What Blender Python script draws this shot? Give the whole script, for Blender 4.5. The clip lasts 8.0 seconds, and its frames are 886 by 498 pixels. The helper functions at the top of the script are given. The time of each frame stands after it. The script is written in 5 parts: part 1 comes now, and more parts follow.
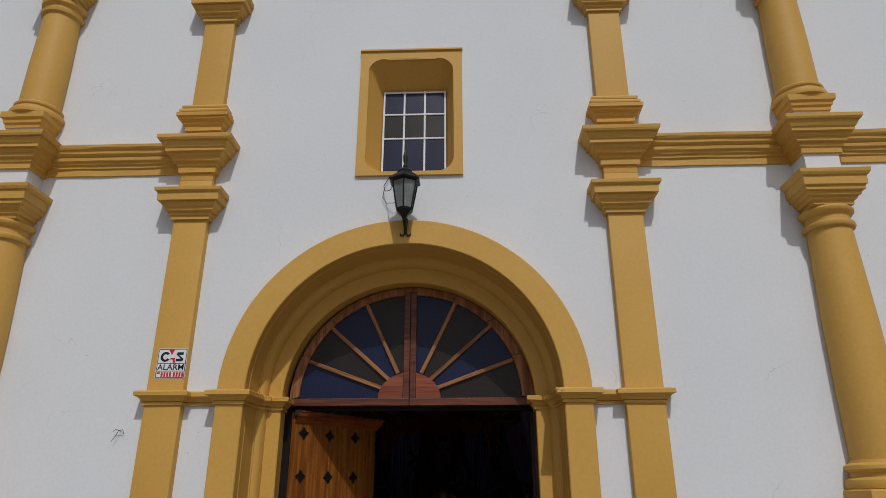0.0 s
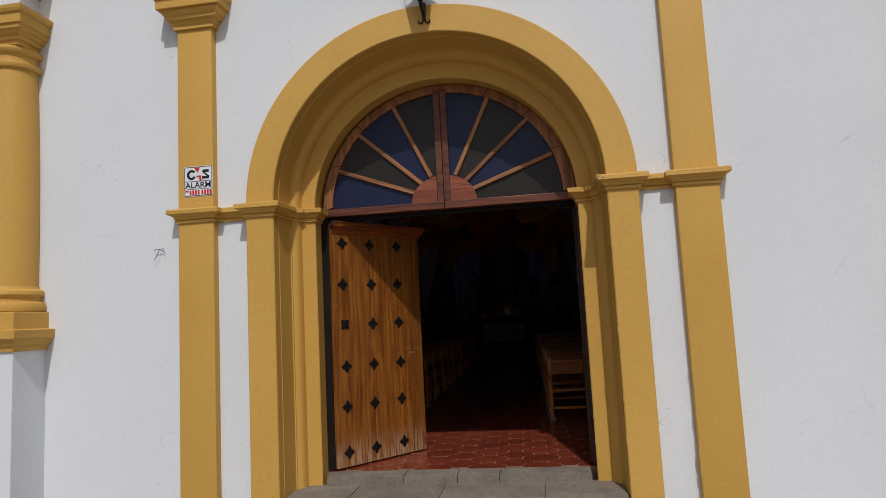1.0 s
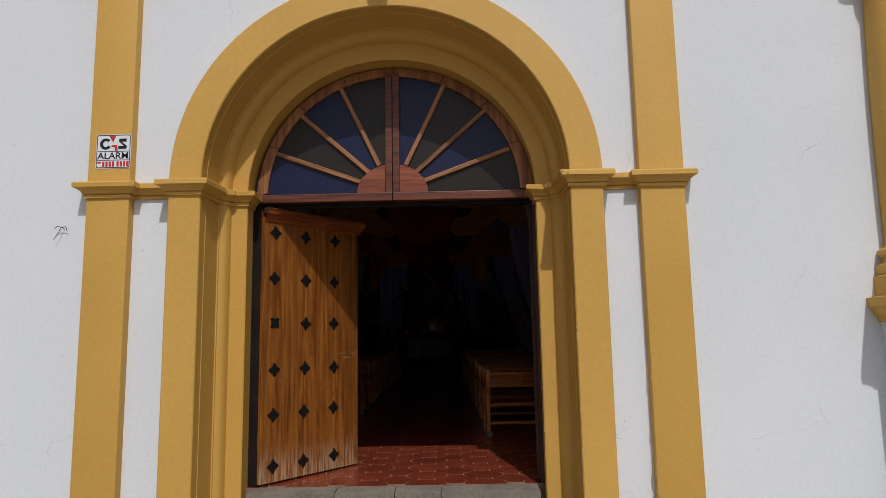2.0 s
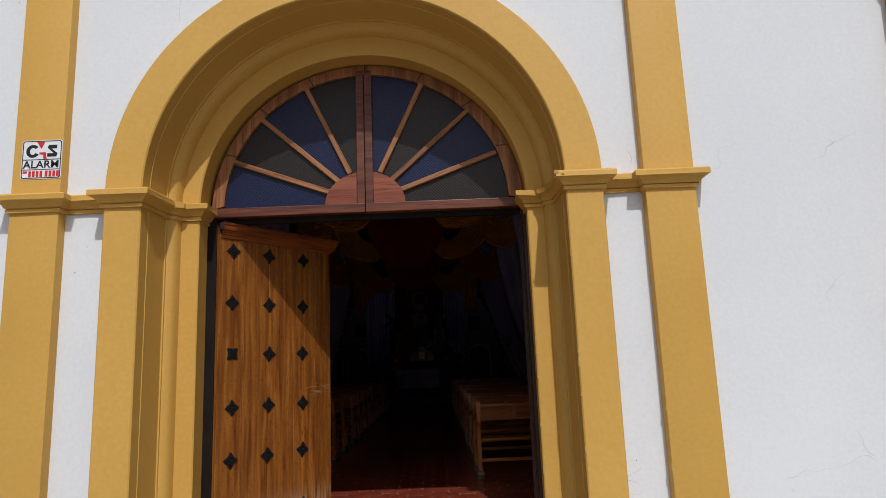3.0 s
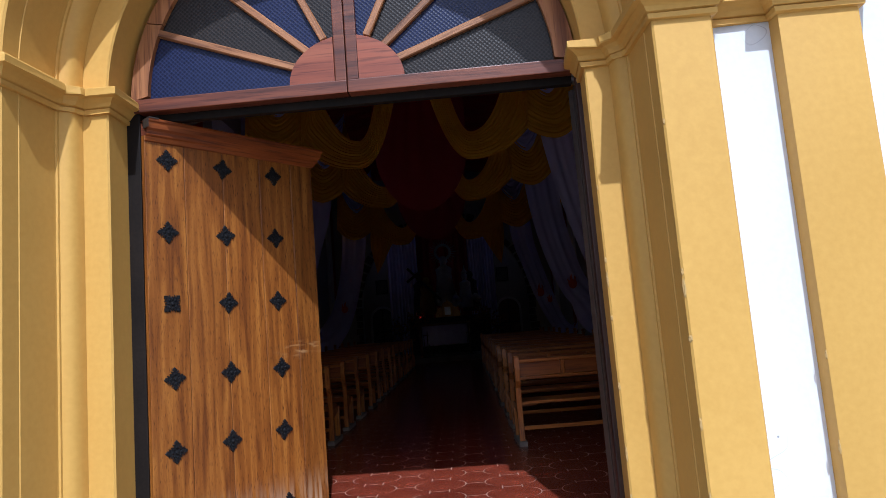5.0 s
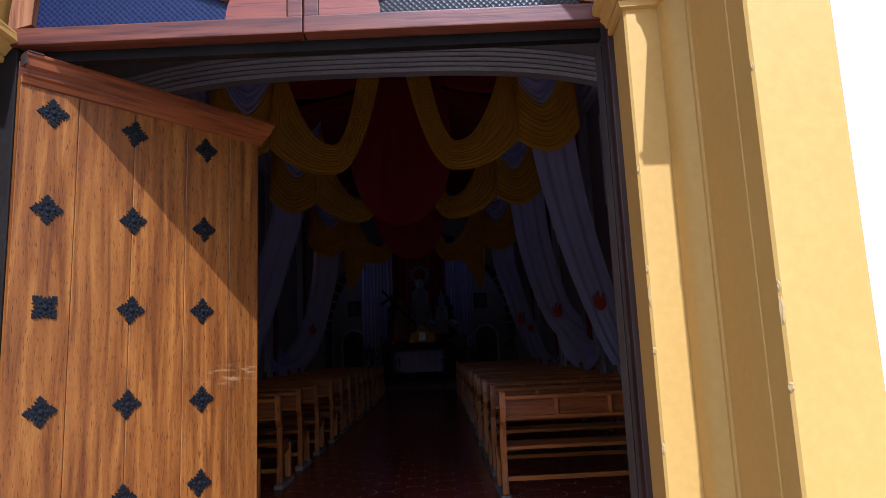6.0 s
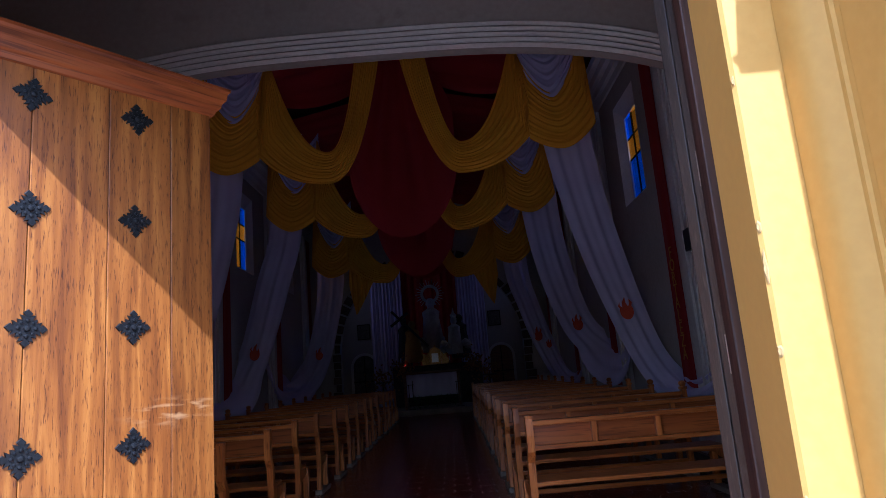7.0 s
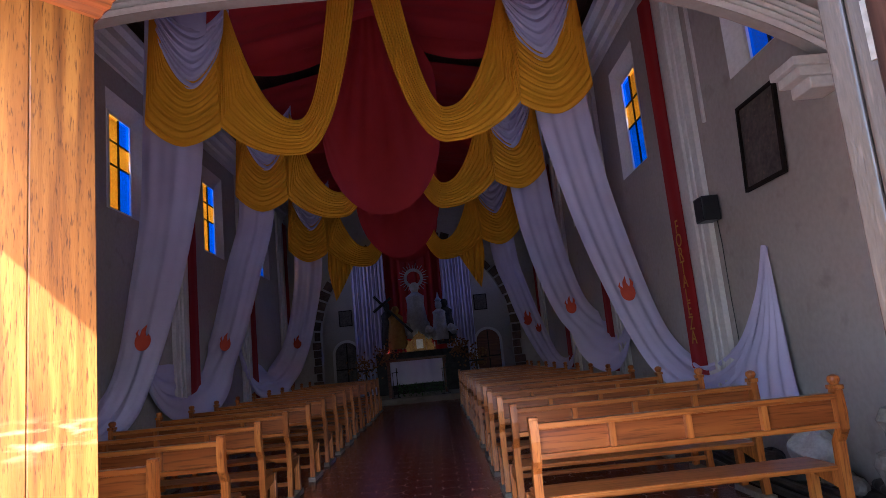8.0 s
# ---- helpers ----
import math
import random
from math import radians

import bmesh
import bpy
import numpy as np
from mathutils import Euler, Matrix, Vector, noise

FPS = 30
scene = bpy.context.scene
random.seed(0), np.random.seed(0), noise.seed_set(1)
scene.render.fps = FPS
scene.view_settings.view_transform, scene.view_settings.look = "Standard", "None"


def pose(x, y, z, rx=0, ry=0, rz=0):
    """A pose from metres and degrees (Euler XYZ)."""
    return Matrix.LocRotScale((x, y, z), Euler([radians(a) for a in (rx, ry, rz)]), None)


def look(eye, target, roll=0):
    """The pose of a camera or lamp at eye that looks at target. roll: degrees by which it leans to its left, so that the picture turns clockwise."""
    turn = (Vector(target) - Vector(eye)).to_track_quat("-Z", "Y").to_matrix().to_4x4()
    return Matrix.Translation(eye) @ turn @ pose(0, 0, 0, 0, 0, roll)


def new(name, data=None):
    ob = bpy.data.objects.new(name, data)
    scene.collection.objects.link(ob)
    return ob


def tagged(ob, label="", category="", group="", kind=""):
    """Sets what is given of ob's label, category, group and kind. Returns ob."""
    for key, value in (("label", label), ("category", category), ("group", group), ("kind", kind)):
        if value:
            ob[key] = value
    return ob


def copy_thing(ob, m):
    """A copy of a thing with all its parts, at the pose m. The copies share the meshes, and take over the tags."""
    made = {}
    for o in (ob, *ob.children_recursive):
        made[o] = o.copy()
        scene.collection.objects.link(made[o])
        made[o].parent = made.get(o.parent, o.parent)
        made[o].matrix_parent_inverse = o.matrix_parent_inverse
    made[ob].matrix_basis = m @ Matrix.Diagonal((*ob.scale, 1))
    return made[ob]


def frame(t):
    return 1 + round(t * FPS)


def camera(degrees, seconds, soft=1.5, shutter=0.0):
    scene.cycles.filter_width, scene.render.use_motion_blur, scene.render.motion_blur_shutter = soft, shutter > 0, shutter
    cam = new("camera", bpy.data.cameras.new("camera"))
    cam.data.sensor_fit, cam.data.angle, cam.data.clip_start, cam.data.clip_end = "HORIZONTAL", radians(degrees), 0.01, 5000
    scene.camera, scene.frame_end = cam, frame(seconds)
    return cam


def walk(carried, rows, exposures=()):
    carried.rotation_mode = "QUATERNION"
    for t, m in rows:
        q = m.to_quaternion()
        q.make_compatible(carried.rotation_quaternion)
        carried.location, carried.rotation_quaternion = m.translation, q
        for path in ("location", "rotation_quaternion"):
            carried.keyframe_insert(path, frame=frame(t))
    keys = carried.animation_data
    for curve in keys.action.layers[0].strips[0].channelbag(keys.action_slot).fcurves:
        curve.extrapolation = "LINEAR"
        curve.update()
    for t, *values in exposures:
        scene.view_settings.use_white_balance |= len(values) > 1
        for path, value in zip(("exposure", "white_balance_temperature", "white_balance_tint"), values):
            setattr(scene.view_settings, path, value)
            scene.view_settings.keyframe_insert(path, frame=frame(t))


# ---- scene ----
cam = camera(68.79, 8.0, soft=0.6)
ROWS = [
    (0.0, pose(0.705, -7.117, 1.863, 110.88, -0.01, 2.28)),
    (0.5, pose(0.992, -6.833, 1.797, 101.79, 2.50, 6.29)),
    (1.0, pose(0.982, -6.545, 1.608, 96.23, 2.90, 8.50)),
    (1.5, pose(0.710, -6.300, 1.356, 96.73, 0.30, 6.52)),
    (2.0, pose(0.651, -5.994, 1.443, 97.68, 0.99, 1.33)),
    (3.5, pose(0.741, -4.769, 1.440, 100.67, 2.68, 0.80)),
    (4.0, pose(0.714, -4.316, 1.430, 96.48, 4.74, 2.43)),
    (5.5, pose(0.685, -2.837, 1.317, 96.92, 4.41, 3.19)),
    (6.0, pose(0.641, -2.290, 1.340, 98.80, 2.34, 0.75)),
    (6.5, pose(0.670, -1.858, 1.318, 99.70, 6.02, 0.75)),
    (7.0, pose(0.641, -1.370, 1.316, 100.78, 4.62, 2.03)),
    (7.5, pose(0.573, -0.900, 1.341, 101.11, 4.96, -2.22)),
    (8.0, pose(0.612, -0.465, 1.374, 99.35, 5.51, 0.72)),
]
walk(cam, ROWS, [(0.0, -0.84, 6400, 10), (1.0, -0.60, 6400, 10), (2.0, -0.53, 6400, 10), (3.5, -0.17, 6300, 10), (4.0, 0.0, 6250, 10), (5.5, 0.70, 4950, 13), (6.5, 1.27, 4880, 16), (7.0, 1.78, 4620, 15), (7.5, 2.27, 4750, 10), (8.0, 3.8, 5050, 10)])

# ---- world and sun ----
world = bpy.data.worlds.new("world")
scene.world = world
world.use_nodes = True
sky = world.node_tree.nodes.new("ShaderNodeTexSky")
sky.sky_type = "NISHITA"
sky.sun_disc = False
sky.sun_elevation = radians(50)
sky.sun_rotation = radians(168)
sky.dust_density = 2.5
world.node_tree.links.new(sky.outputs[0], world.node_tree.nodes["Background"].inputs[0])
world.node_tree.nodes["Background"].inputs[1].default_value = 0.108

sun_data = bpy.data.lights.new("sun", "SUN")
sun_data.energy, sun_data.angle, sun_data.color = 3.0, radians(0.6), (1.0, 0.99, 0.98)
sun = new("sun", sun_data)
sun.matrix_world = look((2.07, -10.0, 12.3), (0, 0, 0))


# ---- materials ----
def nodes_of(name):
    m = bpy.data.materials.new(name)
    m.use_nodes = True
    t = m.node_tree
    return m, t, t.nodes["Principled BSDF"]


def surface(name, a, b, rough=0.7, big=1.5, small=40.0, bump=0.15, depth=0.004, metal=0.0, stretch=(1, 1, 1), c=None, per=0.0, spec=0.35):
    """Base colour wandering between a and b at two scales, c for spots, with a fine relief."""
    m, t, p = nodes_of(name)
    N, K = t.nodes.new, t.links.new
    co = N("ShaderNodeTexCoord")
    mp = N("ShaderNodeMapping")
    mp.inputs["Scale"].default_value = stretch
    K(co.outputs["Object"], mp.inputs[0])
    n1, n2, n3 = N("ShaderNodeTexNoise"), N("ShaderNodeTexNoise"), N("ShaderNodeTexNoise")
    for n, s, d in ((n1, big, 5), (n2, small, 4), (n3, big * 5, 8)):
        n.inputs["Scale"].default_value, n.inputs["Detail"].default_value = s, d
        K(mp.outputs[0], n.inputs["Vector"])
    add = N("ShaderNodeMath")
    add.operation = "MULTIPLY_ADD"
    add.inputs[1].default_value, add.inputs[2].default_value = 0.45, 0.0
    K(n2.outputs[0], add.inputs[0])
    half = N("ShaderNodeMath")
    half.operation = "MULTIPLY_ADD"
    half.inputs[1].default_value = 0.55
    K(n1.outputs[0], half.inputs[0])
    K(add.outputs[0], half.inputs[2])
    ramp = N("ShaderNodeValToRGB")
    ramp.color_ramp.elements[0].position, ramp.color_ramp.elements[1].position = 0.36, 0.64
    ramp.color_ramp.elements[0].color, ramp.color_ramp.elements[1].color = (*a, 1), (*b, 1)
    K(half.outputs[0], ramp.inputs[0])
    out = ramp.outputs[0]
    if c:
        spot = N("ShaderNodeValToRGB")
        spot.color_ramp.elements[0].position, spot.color_ramp.elements[1].position = 0.60, 0.74
        K(n3.outputs[0], spot.inputs[0])
        mix = N("ShaderNodeMix")
        mix.data_type = "RGBA"
        mix.inputs[7].default_value = (*c, 1)
        K(spot.outputs[0], mix.inputs[0])
        K(out, mix.inputs[6])
        out = mix.outputs[2]
    if per:
        info, hsv, mr = N("ShaderNodeObjectInfo"), N("ShaderNodeHueSaturation"), N("ShaderNodeMapRange")
        mr.inputs[3].default_value, mr.inputs[4].default_value = 1 - per, 1 + per
        K(info.outputs["Random"], mr.inputs[0])
        K(mr.outputs[0], hsv.inputs["Value"])
        K(out, hsv.inputs["Color"])
        out = hsv.outputs[0]
    K(out, p.inputs["Base Color"])
    rr = N("ShaderNodeMapRange")
    rr.inputs[3].default_value, rr.inputs[4].default_value = max(0.03, rough - 0.1), min(1.0, rough + 0.1)
    K(n2.outputs[0], rr.inputs[0])
    K(rr.outputs[0], p.inputs["Roughness"])
    p.inputs["Metallic"].default_value = metal
    p.inputs["Specular IOR Level"].default_value = spec
    if bump:
        bp = N("ShaderNodeBump")
        bp.inputs["Strength"].default_value, bp.inputs["Distance"].default_value = bump, depth
        K(half.outputs[0], bp.inputs["Height"])
        K(bp.outputs[0], p.inputs["Normal"])
    return m


def timber(name, dark, mid, light, scale=1.0, rough=0.45, axis=2, per=0.12, fleck=3.0, pores=(0.55, 0.5, 0.46), fine=70.0, cover=(0.34, 0.48)):
    """Wood with grain along one axis, darker pores and soft figure."""
    m, t, p = nodes_of(name)
    N, K = t.nodes.new, t.links.new
    co, info = N("ShaderNodeTexCoord"), N("ShaderNodeObjectInfo")
    shift = N("ShaderNodeVectorMath")
    shift.operation = "MULTIPLY_ADD"
    shift.inputs[1].default_value = (7.3, 3.1, 5.7)
    K(info.outputs["Random"], shift.inputs[0])
    K(co.outputs["Object"], shift.inputs[2])
    st = [9.0 * scale] * 3
    st[axis] = 0.55 * scale
    mp = N("ShaderNodeMapping")
    mp.inputs["Scale"].default_value = st
    K(shift.outputs[0], mp.inputs[0])
    n1, n2 = N("ShaderNodeTexNoise"), N("ShaderNodeTexNoise")
    n1.inputs["Scale"].default_value, n1.inputs["Detail"].default_value, n1.inputs["Distortion"].default_value = 1.6, 6, 0.6
    st2 = [fine * scale] * 3
    st2[axis] = fleck * scale
    mp2 = N("ShaderNodeMapping")
    mp2.inputs["Scale"].default_value = st2
    K(shift.outputs[0], mp2.inputs[0])
    n2.inputs["Scale"].default_value, n2.inputs["Detail"].default_value = 1.2, 5
    K(mp.outputs[0], n1.inputs["Vector"])
    K(mp2.outputs[0], n2.inputs["Vector"])
    ramp = N("ShaderNodeValToRGB")
    e = ramp.color_ramp.elements
    e[0].position, e[0].color, e[1].position, e[1].color = 0.30, (*dark, 1), 0.72, (*light, 1)
    k = e.new(0.5)
    k.color = (*mid, 1)
    K(n1.outputs[0], ramp.inputs[0])
    pore = N("ShaderNodeValToRGB")
    pe = pore.color_ramp.elements
    pe[0].position, pe[0].color, pe[1].position, pe[1].color = cover[0], (*pores, 1), cover[1], (1, 1, 1, 1)
    K(n2.outputs[0], pore.inputs[0])
    mul = N("ShaderNodeMix")
    mul.data_type, mul.blend_type = "RGBA", "MULTIPLY"
    mul.inputs[0].default_value = 1.0
    K(ramp.outputs[0], mul.inputs[6])
    K(pore.outputs[0], mul.inputs[7])
    hsv, mr = N("ShaderNodeHueSaturation"), N("ShaderNodeMapRange")
    mr.inputs[3].default_value, mr.inputs[4].default_value = 1 - per, 1 + per
    K(info.outputs["Random"], mr.inputs[0])
    K(mr.outputs[0], hsv.inputs["Value"])
    K(mul.outputs[2], hsv.inputs["Color"])
    K(hsv.outputs[0], p.inputs["Base Color"])
    rr = N("ShaderNodeMapRange")
    rr.inputs[3].default_value, rr.inputs[4].default_value = rough + 0.18, rough - 0.08
    K(n2.outputs[0], rr.inputs[0])
    K(rr.outputs[0], p.inputs["Roughness"])
    p.inputs["Specular IOR Level"].default_value = 0.4
    bp = N("ShaderNodeBump")
    bp.inputs["Strength"].default_value, bp.inputs["Distance"].default_value = 0.35, 0.002
    K(n2.outputs[0], bp.inputs["Height"])
    K(bp.outputs[0], p.inputs["Normal"])
    return m


def stained(name, colour, clear=0.9):
    """Tinted pane: lets coloured daylight through and keeps a textured gloss."""
    m, t, p = nodes_of(name)
    N, K = t.nodes.new, t.links.new
    tr, mix, gl = N("ShaderNodeBsdfTransparent"), N("ShaderNodeMixShader"), N("ShaderNodeBsdfGlossy")
    co, vo, bp = N("ShaderNodeTexCoord"), N("ShaderNodeTexVoronoi"), N("ShaderNodeBump")
    vo.inputs["Scale"].default_value = 45
    K(co.outputs["Object"], vo.inputs["Vector"])
    bp.inputs["Strength"].default_value, bp.inputs["Distance"].default_value = 0.6, 0.003
    K(vo.outputs["Distance"], bp.inputs["Height"])
    K(bp.outputs[0], gl.inputs["Normal"])
    gl.inputs["Roughness"].default_value = 0.25
    tr.inputs[0].default_value = (*colour, 1)
    mix.inputs[0].default_value = 1 - clear
    K(tr.outputs[0], mix.inputs[1])
    K(gl.outputs[0], mix.inputs[2])
    K(mix.outputs[0], t.nodes["Material Output"].inputs["Surface"])
    return m


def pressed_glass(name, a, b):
    """Opaque patterned glass, the dark of the unlit inside put into its colour: small raised lozenges with a dull
    sheen.
    """
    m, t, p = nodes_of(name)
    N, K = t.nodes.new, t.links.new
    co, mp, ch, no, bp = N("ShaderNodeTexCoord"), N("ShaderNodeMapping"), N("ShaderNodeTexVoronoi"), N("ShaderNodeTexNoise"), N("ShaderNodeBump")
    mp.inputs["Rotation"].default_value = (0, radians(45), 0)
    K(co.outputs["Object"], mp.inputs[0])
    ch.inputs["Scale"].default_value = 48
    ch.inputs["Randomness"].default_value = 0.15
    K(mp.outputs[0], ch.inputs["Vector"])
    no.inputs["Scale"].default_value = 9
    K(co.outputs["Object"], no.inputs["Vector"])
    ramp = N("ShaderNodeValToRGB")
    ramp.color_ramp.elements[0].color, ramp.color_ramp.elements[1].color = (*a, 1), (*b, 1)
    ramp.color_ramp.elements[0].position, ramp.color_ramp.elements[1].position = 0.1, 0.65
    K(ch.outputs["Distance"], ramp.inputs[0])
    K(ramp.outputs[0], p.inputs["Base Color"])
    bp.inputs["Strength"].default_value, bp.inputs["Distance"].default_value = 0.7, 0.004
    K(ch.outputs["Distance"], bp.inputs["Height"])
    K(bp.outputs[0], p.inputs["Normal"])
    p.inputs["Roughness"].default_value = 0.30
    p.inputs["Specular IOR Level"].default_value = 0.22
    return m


WHITE = surface("white_limewash", (0.68, 0.695, 0.71), (0.745, 0.755, 0.765), rough=0.85, big=0.5, small=30, bump=0.30, depth=0.006)
OCHRE = surface("ochre_paint", (0.56, 0.314, 0.062), (0.62, 0.358, 0.078), rough=0.6, big=0.8, small=28, bump=0.28, depth=0.005)
CHIP = surface("broken_paint", (0.44, 0.27, 0.085), (0.54, 0.35, 0.13), rough=0.9, big=12, small=60, bump=0.6)
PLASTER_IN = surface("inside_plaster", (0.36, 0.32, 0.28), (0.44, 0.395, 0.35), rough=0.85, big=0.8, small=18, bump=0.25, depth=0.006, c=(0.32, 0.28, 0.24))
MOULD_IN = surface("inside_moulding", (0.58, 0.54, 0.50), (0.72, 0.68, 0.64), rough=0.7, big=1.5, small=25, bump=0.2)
DOORWOOD = timber("door_wood", (0.115, 0.032, 0.005), (0.215, 0.069, 0.009), (0.33, 0.124, 0.019), 1.7, 0.36, per=0.14, fleck=11.0, pores=(0.30, 0.20, 0.14), fine=120.0, cover=(0.30, 0.44))


def worn_door(m):
    """Scuffed pale band at hand height by the free edge and a bleached foot."""
    t = m.node_tree
    N, K = t.nodes.new, t.links.new
    p = t.nodes["Principled BSDF"]
    src = p.inputs["Base Color"].links[0].from_socket
    co, sep, no = N("ShaderNodeTexCoord"), N("ShaderNodeSeparateXYZ"), N("ShaderNodeTexNoise")
    K(co.outputs["Object"], sep.inputs[0])
    mp = N("ShaderNodeMapping")
    mp.inputs["Scale"].default_value = (9, 9, 34)
    K(co.outputs["Object"], mp.inputs[0])
    K(mp.outputs[0], no.inputs["Vector"])
    no.inputs["Scale"].default_value, no.inputs["Detail"].default_value = 1.0, 6

    def step(sock, a, b):
        r = N("ShaderNodeMapRange")
        r.interpolation_type = "SMOOTHSTEP"
        r.inputs[1].default_value, r.inputs[2].default_value = a, b
        K(sock, r.inputs[0])
        return r.outputs[0]

    def times(a, b):
        r = N("ShaderNodeMath")
        r.operation = "MULTIPLY"
        K(a, r.inputs[0])
        K(b, r.inputs[1])
        return r.outputs[0]
    band = times(times(step(sep.outputs["Z"], 1.16, 1.25), step(sep.outputs["Z"], 1.32, 1.26)), step(sep.outputs["X"], 0.9, 1.1))
    foot = step(sep.outputs["Z"], 0.42, 0.02)
    grain, mg = N("ShaderNodeTexNoise"), N("ShaderNodeMapping")
    mg.inputs["Scale"].default_value = (38, 38, 3)
    K(co.outputs["Object"], mg.inputs[0])
    K(mg.outputs[0], grain.inputs["Vector"])
    grain.inputs["Scale"].default_value, grain.inputs["Detail"].default_value = 1.0, 6
    for mask, colour, lo, tex in ((band, (0.36, 0.19, 0.075), 0.48, no), (foot, (0.42, 0.27, 0.16), 0.38, grain)):
        mix = N("ShaderNodeMix")
        mix.data_type = "RGBA"
        mix.inputs[7].default_value = (*colour, 1)
        K(times(mask, step(tex.outputs[0], lo, lo + 0.22)), mix.inputs[0])
        K(src, mix.inputs[6])
        src = mix.outputs[2]
    K(src, p.inputs["Base Color"])


worn_door(DOORWOOD)
DARKWOOD = timber("transom_wood", (0.065, 0.017, 0.008), (0.13, 0.034, 0.014), (0.20, 0.060, 0.024), 1.0, 0.4, axis=0)
RIMWOOD = timber("rim_wood", (0.15, 0.052, 0.018), (0.28, 0.108, 0.035), (0.40, 0.175, 0.062), 1.0, 0.5)
HUBWOOD = timber("hub_wood", (0.15, 0.032, 0.014), (0.24, 0.058, 0.024), (0.30, 0.085, 0.036), 0.8, 0.4, axis=0)
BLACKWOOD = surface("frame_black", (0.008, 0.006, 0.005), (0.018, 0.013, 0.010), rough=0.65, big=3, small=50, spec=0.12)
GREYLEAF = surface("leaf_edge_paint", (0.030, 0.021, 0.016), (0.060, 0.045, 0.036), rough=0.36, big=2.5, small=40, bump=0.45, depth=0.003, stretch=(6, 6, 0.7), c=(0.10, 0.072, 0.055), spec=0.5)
PEWWOOD = timber("pew_wood", (0.28, 0.076, 0.011), (0.41, 0.124, 0.019), (0.54, 0.185, 0.031), 1.0, 0.28, axis=0)
PEWPANEL = timber("pew_panel_wood", (0.19, 0.046, 0.008), (0.27, 0.072, 0.012), (0.35, 0.105, 0.018), 1.0, 0.30, axis=0)
PEWPOST = timber("pew_post_wood", (0.25, 0.068, 0.010), (0.43, 0.13, 0.02), (0.56, 0.20, 0.034), 1.0, 0.28, axis=2)
IRON = surface("black_iron", (0.008, 0.008, 0.009), (0.022, 0.022, 0.024), rough=0.38, big=8, small=60, bump=0.2, metal=0.4)
HINGE = surface("hinge_metal", (0.20, 0.18, 0.15), (0.36, 0.33, 0.29), rough=0.45, metal=0.7, big=10, small=60)
STONE = surface("step_stone", (0.15, 0.125, 0.098), (0.26, 0.222, 0.178), rough=0.85, big=3, small=30, bump=0.7, depth=0.010, c=(0.12, 0.10, 0.085), per=0.1)
PAVE = surface("paving", (0.22, 0.205, 0.18), (0.32, 0.295, 0.26), rough=0.9, big=1.0, small=20, bump=0.5, depth=0.008)
TILE = surface("red_tile", (0.135, 0.021, 0.010), (0.25, 0.05, 0.024), rough=0.22, big=5, small=40, bump=0.12, per=0.22, c=(0.18, 0.07, 0.05), spec=0.45)
GROUT = surface("tile_grout", (0.17, 0.10, 0.07), (0.33, 0.23, 0.17), rough=0.7, big=4, small=14, c=(0.10, 0.05, 0.035))
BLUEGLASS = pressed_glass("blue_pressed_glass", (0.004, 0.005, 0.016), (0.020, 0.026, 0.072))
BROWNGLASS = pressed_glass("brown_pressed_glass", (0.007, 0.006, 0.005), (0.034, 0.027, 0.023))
SKYBLUE = stained("blue_stained_glass", (0.10, 0.38, 1.0))
AMBER = stained("amber_stained_glass", (1.0, 0.62, 0.05))
YELLOWCLOTH = surface("yellow_cloth", (0.74, 0.325, 0.002), (0.84, 0.39, 0.005), rough=0.75, big=2, small=120, bump=0.1, depth=0.002)
REDCLOTH = surface("red_cloth", (0.27, 0.010, 0.010), (0.34, 0.014, 0.013), rough=0.8, big=2, small=120, bump=0.1, depth=0.002)
WHITECLOTH = surface("white_cloth", (0.52, 0.465, 0.64), (0.62, 0.565, 0.74), rough=0.8, big=2, small=120, bump=0.1, depth=0.002)
FLAME = surface("flame_felt", (0.48, 0.06, 0.03), (0.60, 0.09, 0.04), rough=0.85, big=6, small=80)
CEILWOOD = timber("ceiling_wood", (0.03, 0.012, 0.007), (0.055, 0.022, 0.012), (0.08, 0.034, 0.018), 0.6, 0.5, axis=1)
SIGNWHITE = surface("sign_white", (0.72, 0.73, 0.74), (0.80, 0.81, 0.82), rough=0.45, big=3, small=50, bump=0.05)
ARCHSTONE = surface("brown_arch_stone", (0.06, 0.042, 0.030), (0.14, 0.10, 0.072), rough=0.9, big=5, small=30, bump=0.7, depth=0.012, per=0.25)
SIGNBLACK = surface("sign_black", (0.012, 0.012, 0.013), (0.02, 0.02, 0.021), rough=0.4, bump=0.0)
SIGNRED = surface("sign_red", (0.55, 0.02, 0.025), (0.62, 0.03, 0.03), rough=0.4, bump=0.0)
PICTURE = surface("dark_painting", (0.03, 0.025, 0.021), (0.12, 0.10, 0.085), rough=0.4, big=5, small=20, bump=0.1, c=(0.16, 0.12, 0.08))
GILT = surface("gilt", (0.20, 0.10, 0.025), (0.36, 0.20, 0.055), rough=0.4, big=10, small=40, metal=0.7)
LEAF = surface("leaf_green", (0.02, 0.06, 0.014), (0.05, 0.11, 0.03), rough=0.6, big=20, small=60)
DARKSTUFF = surface("dark_scrap", (0.012, 0.011, 0.010), (0.05, 0.045, 0.04), rough=0.6, big=6, small=30)
SACK = surface("pale_plastic", (0.40, 0.38, 0.36), (0.58, 0.56, 0.53), rough=0.5, big=8, small=40, bump=0.4)
RUBBLE = surface("grey_rubble", (0.14, 0.12, 0.10), (0.28, 0.25, 0.21), rough=0.9, big=6, small=30, bump=0.6)
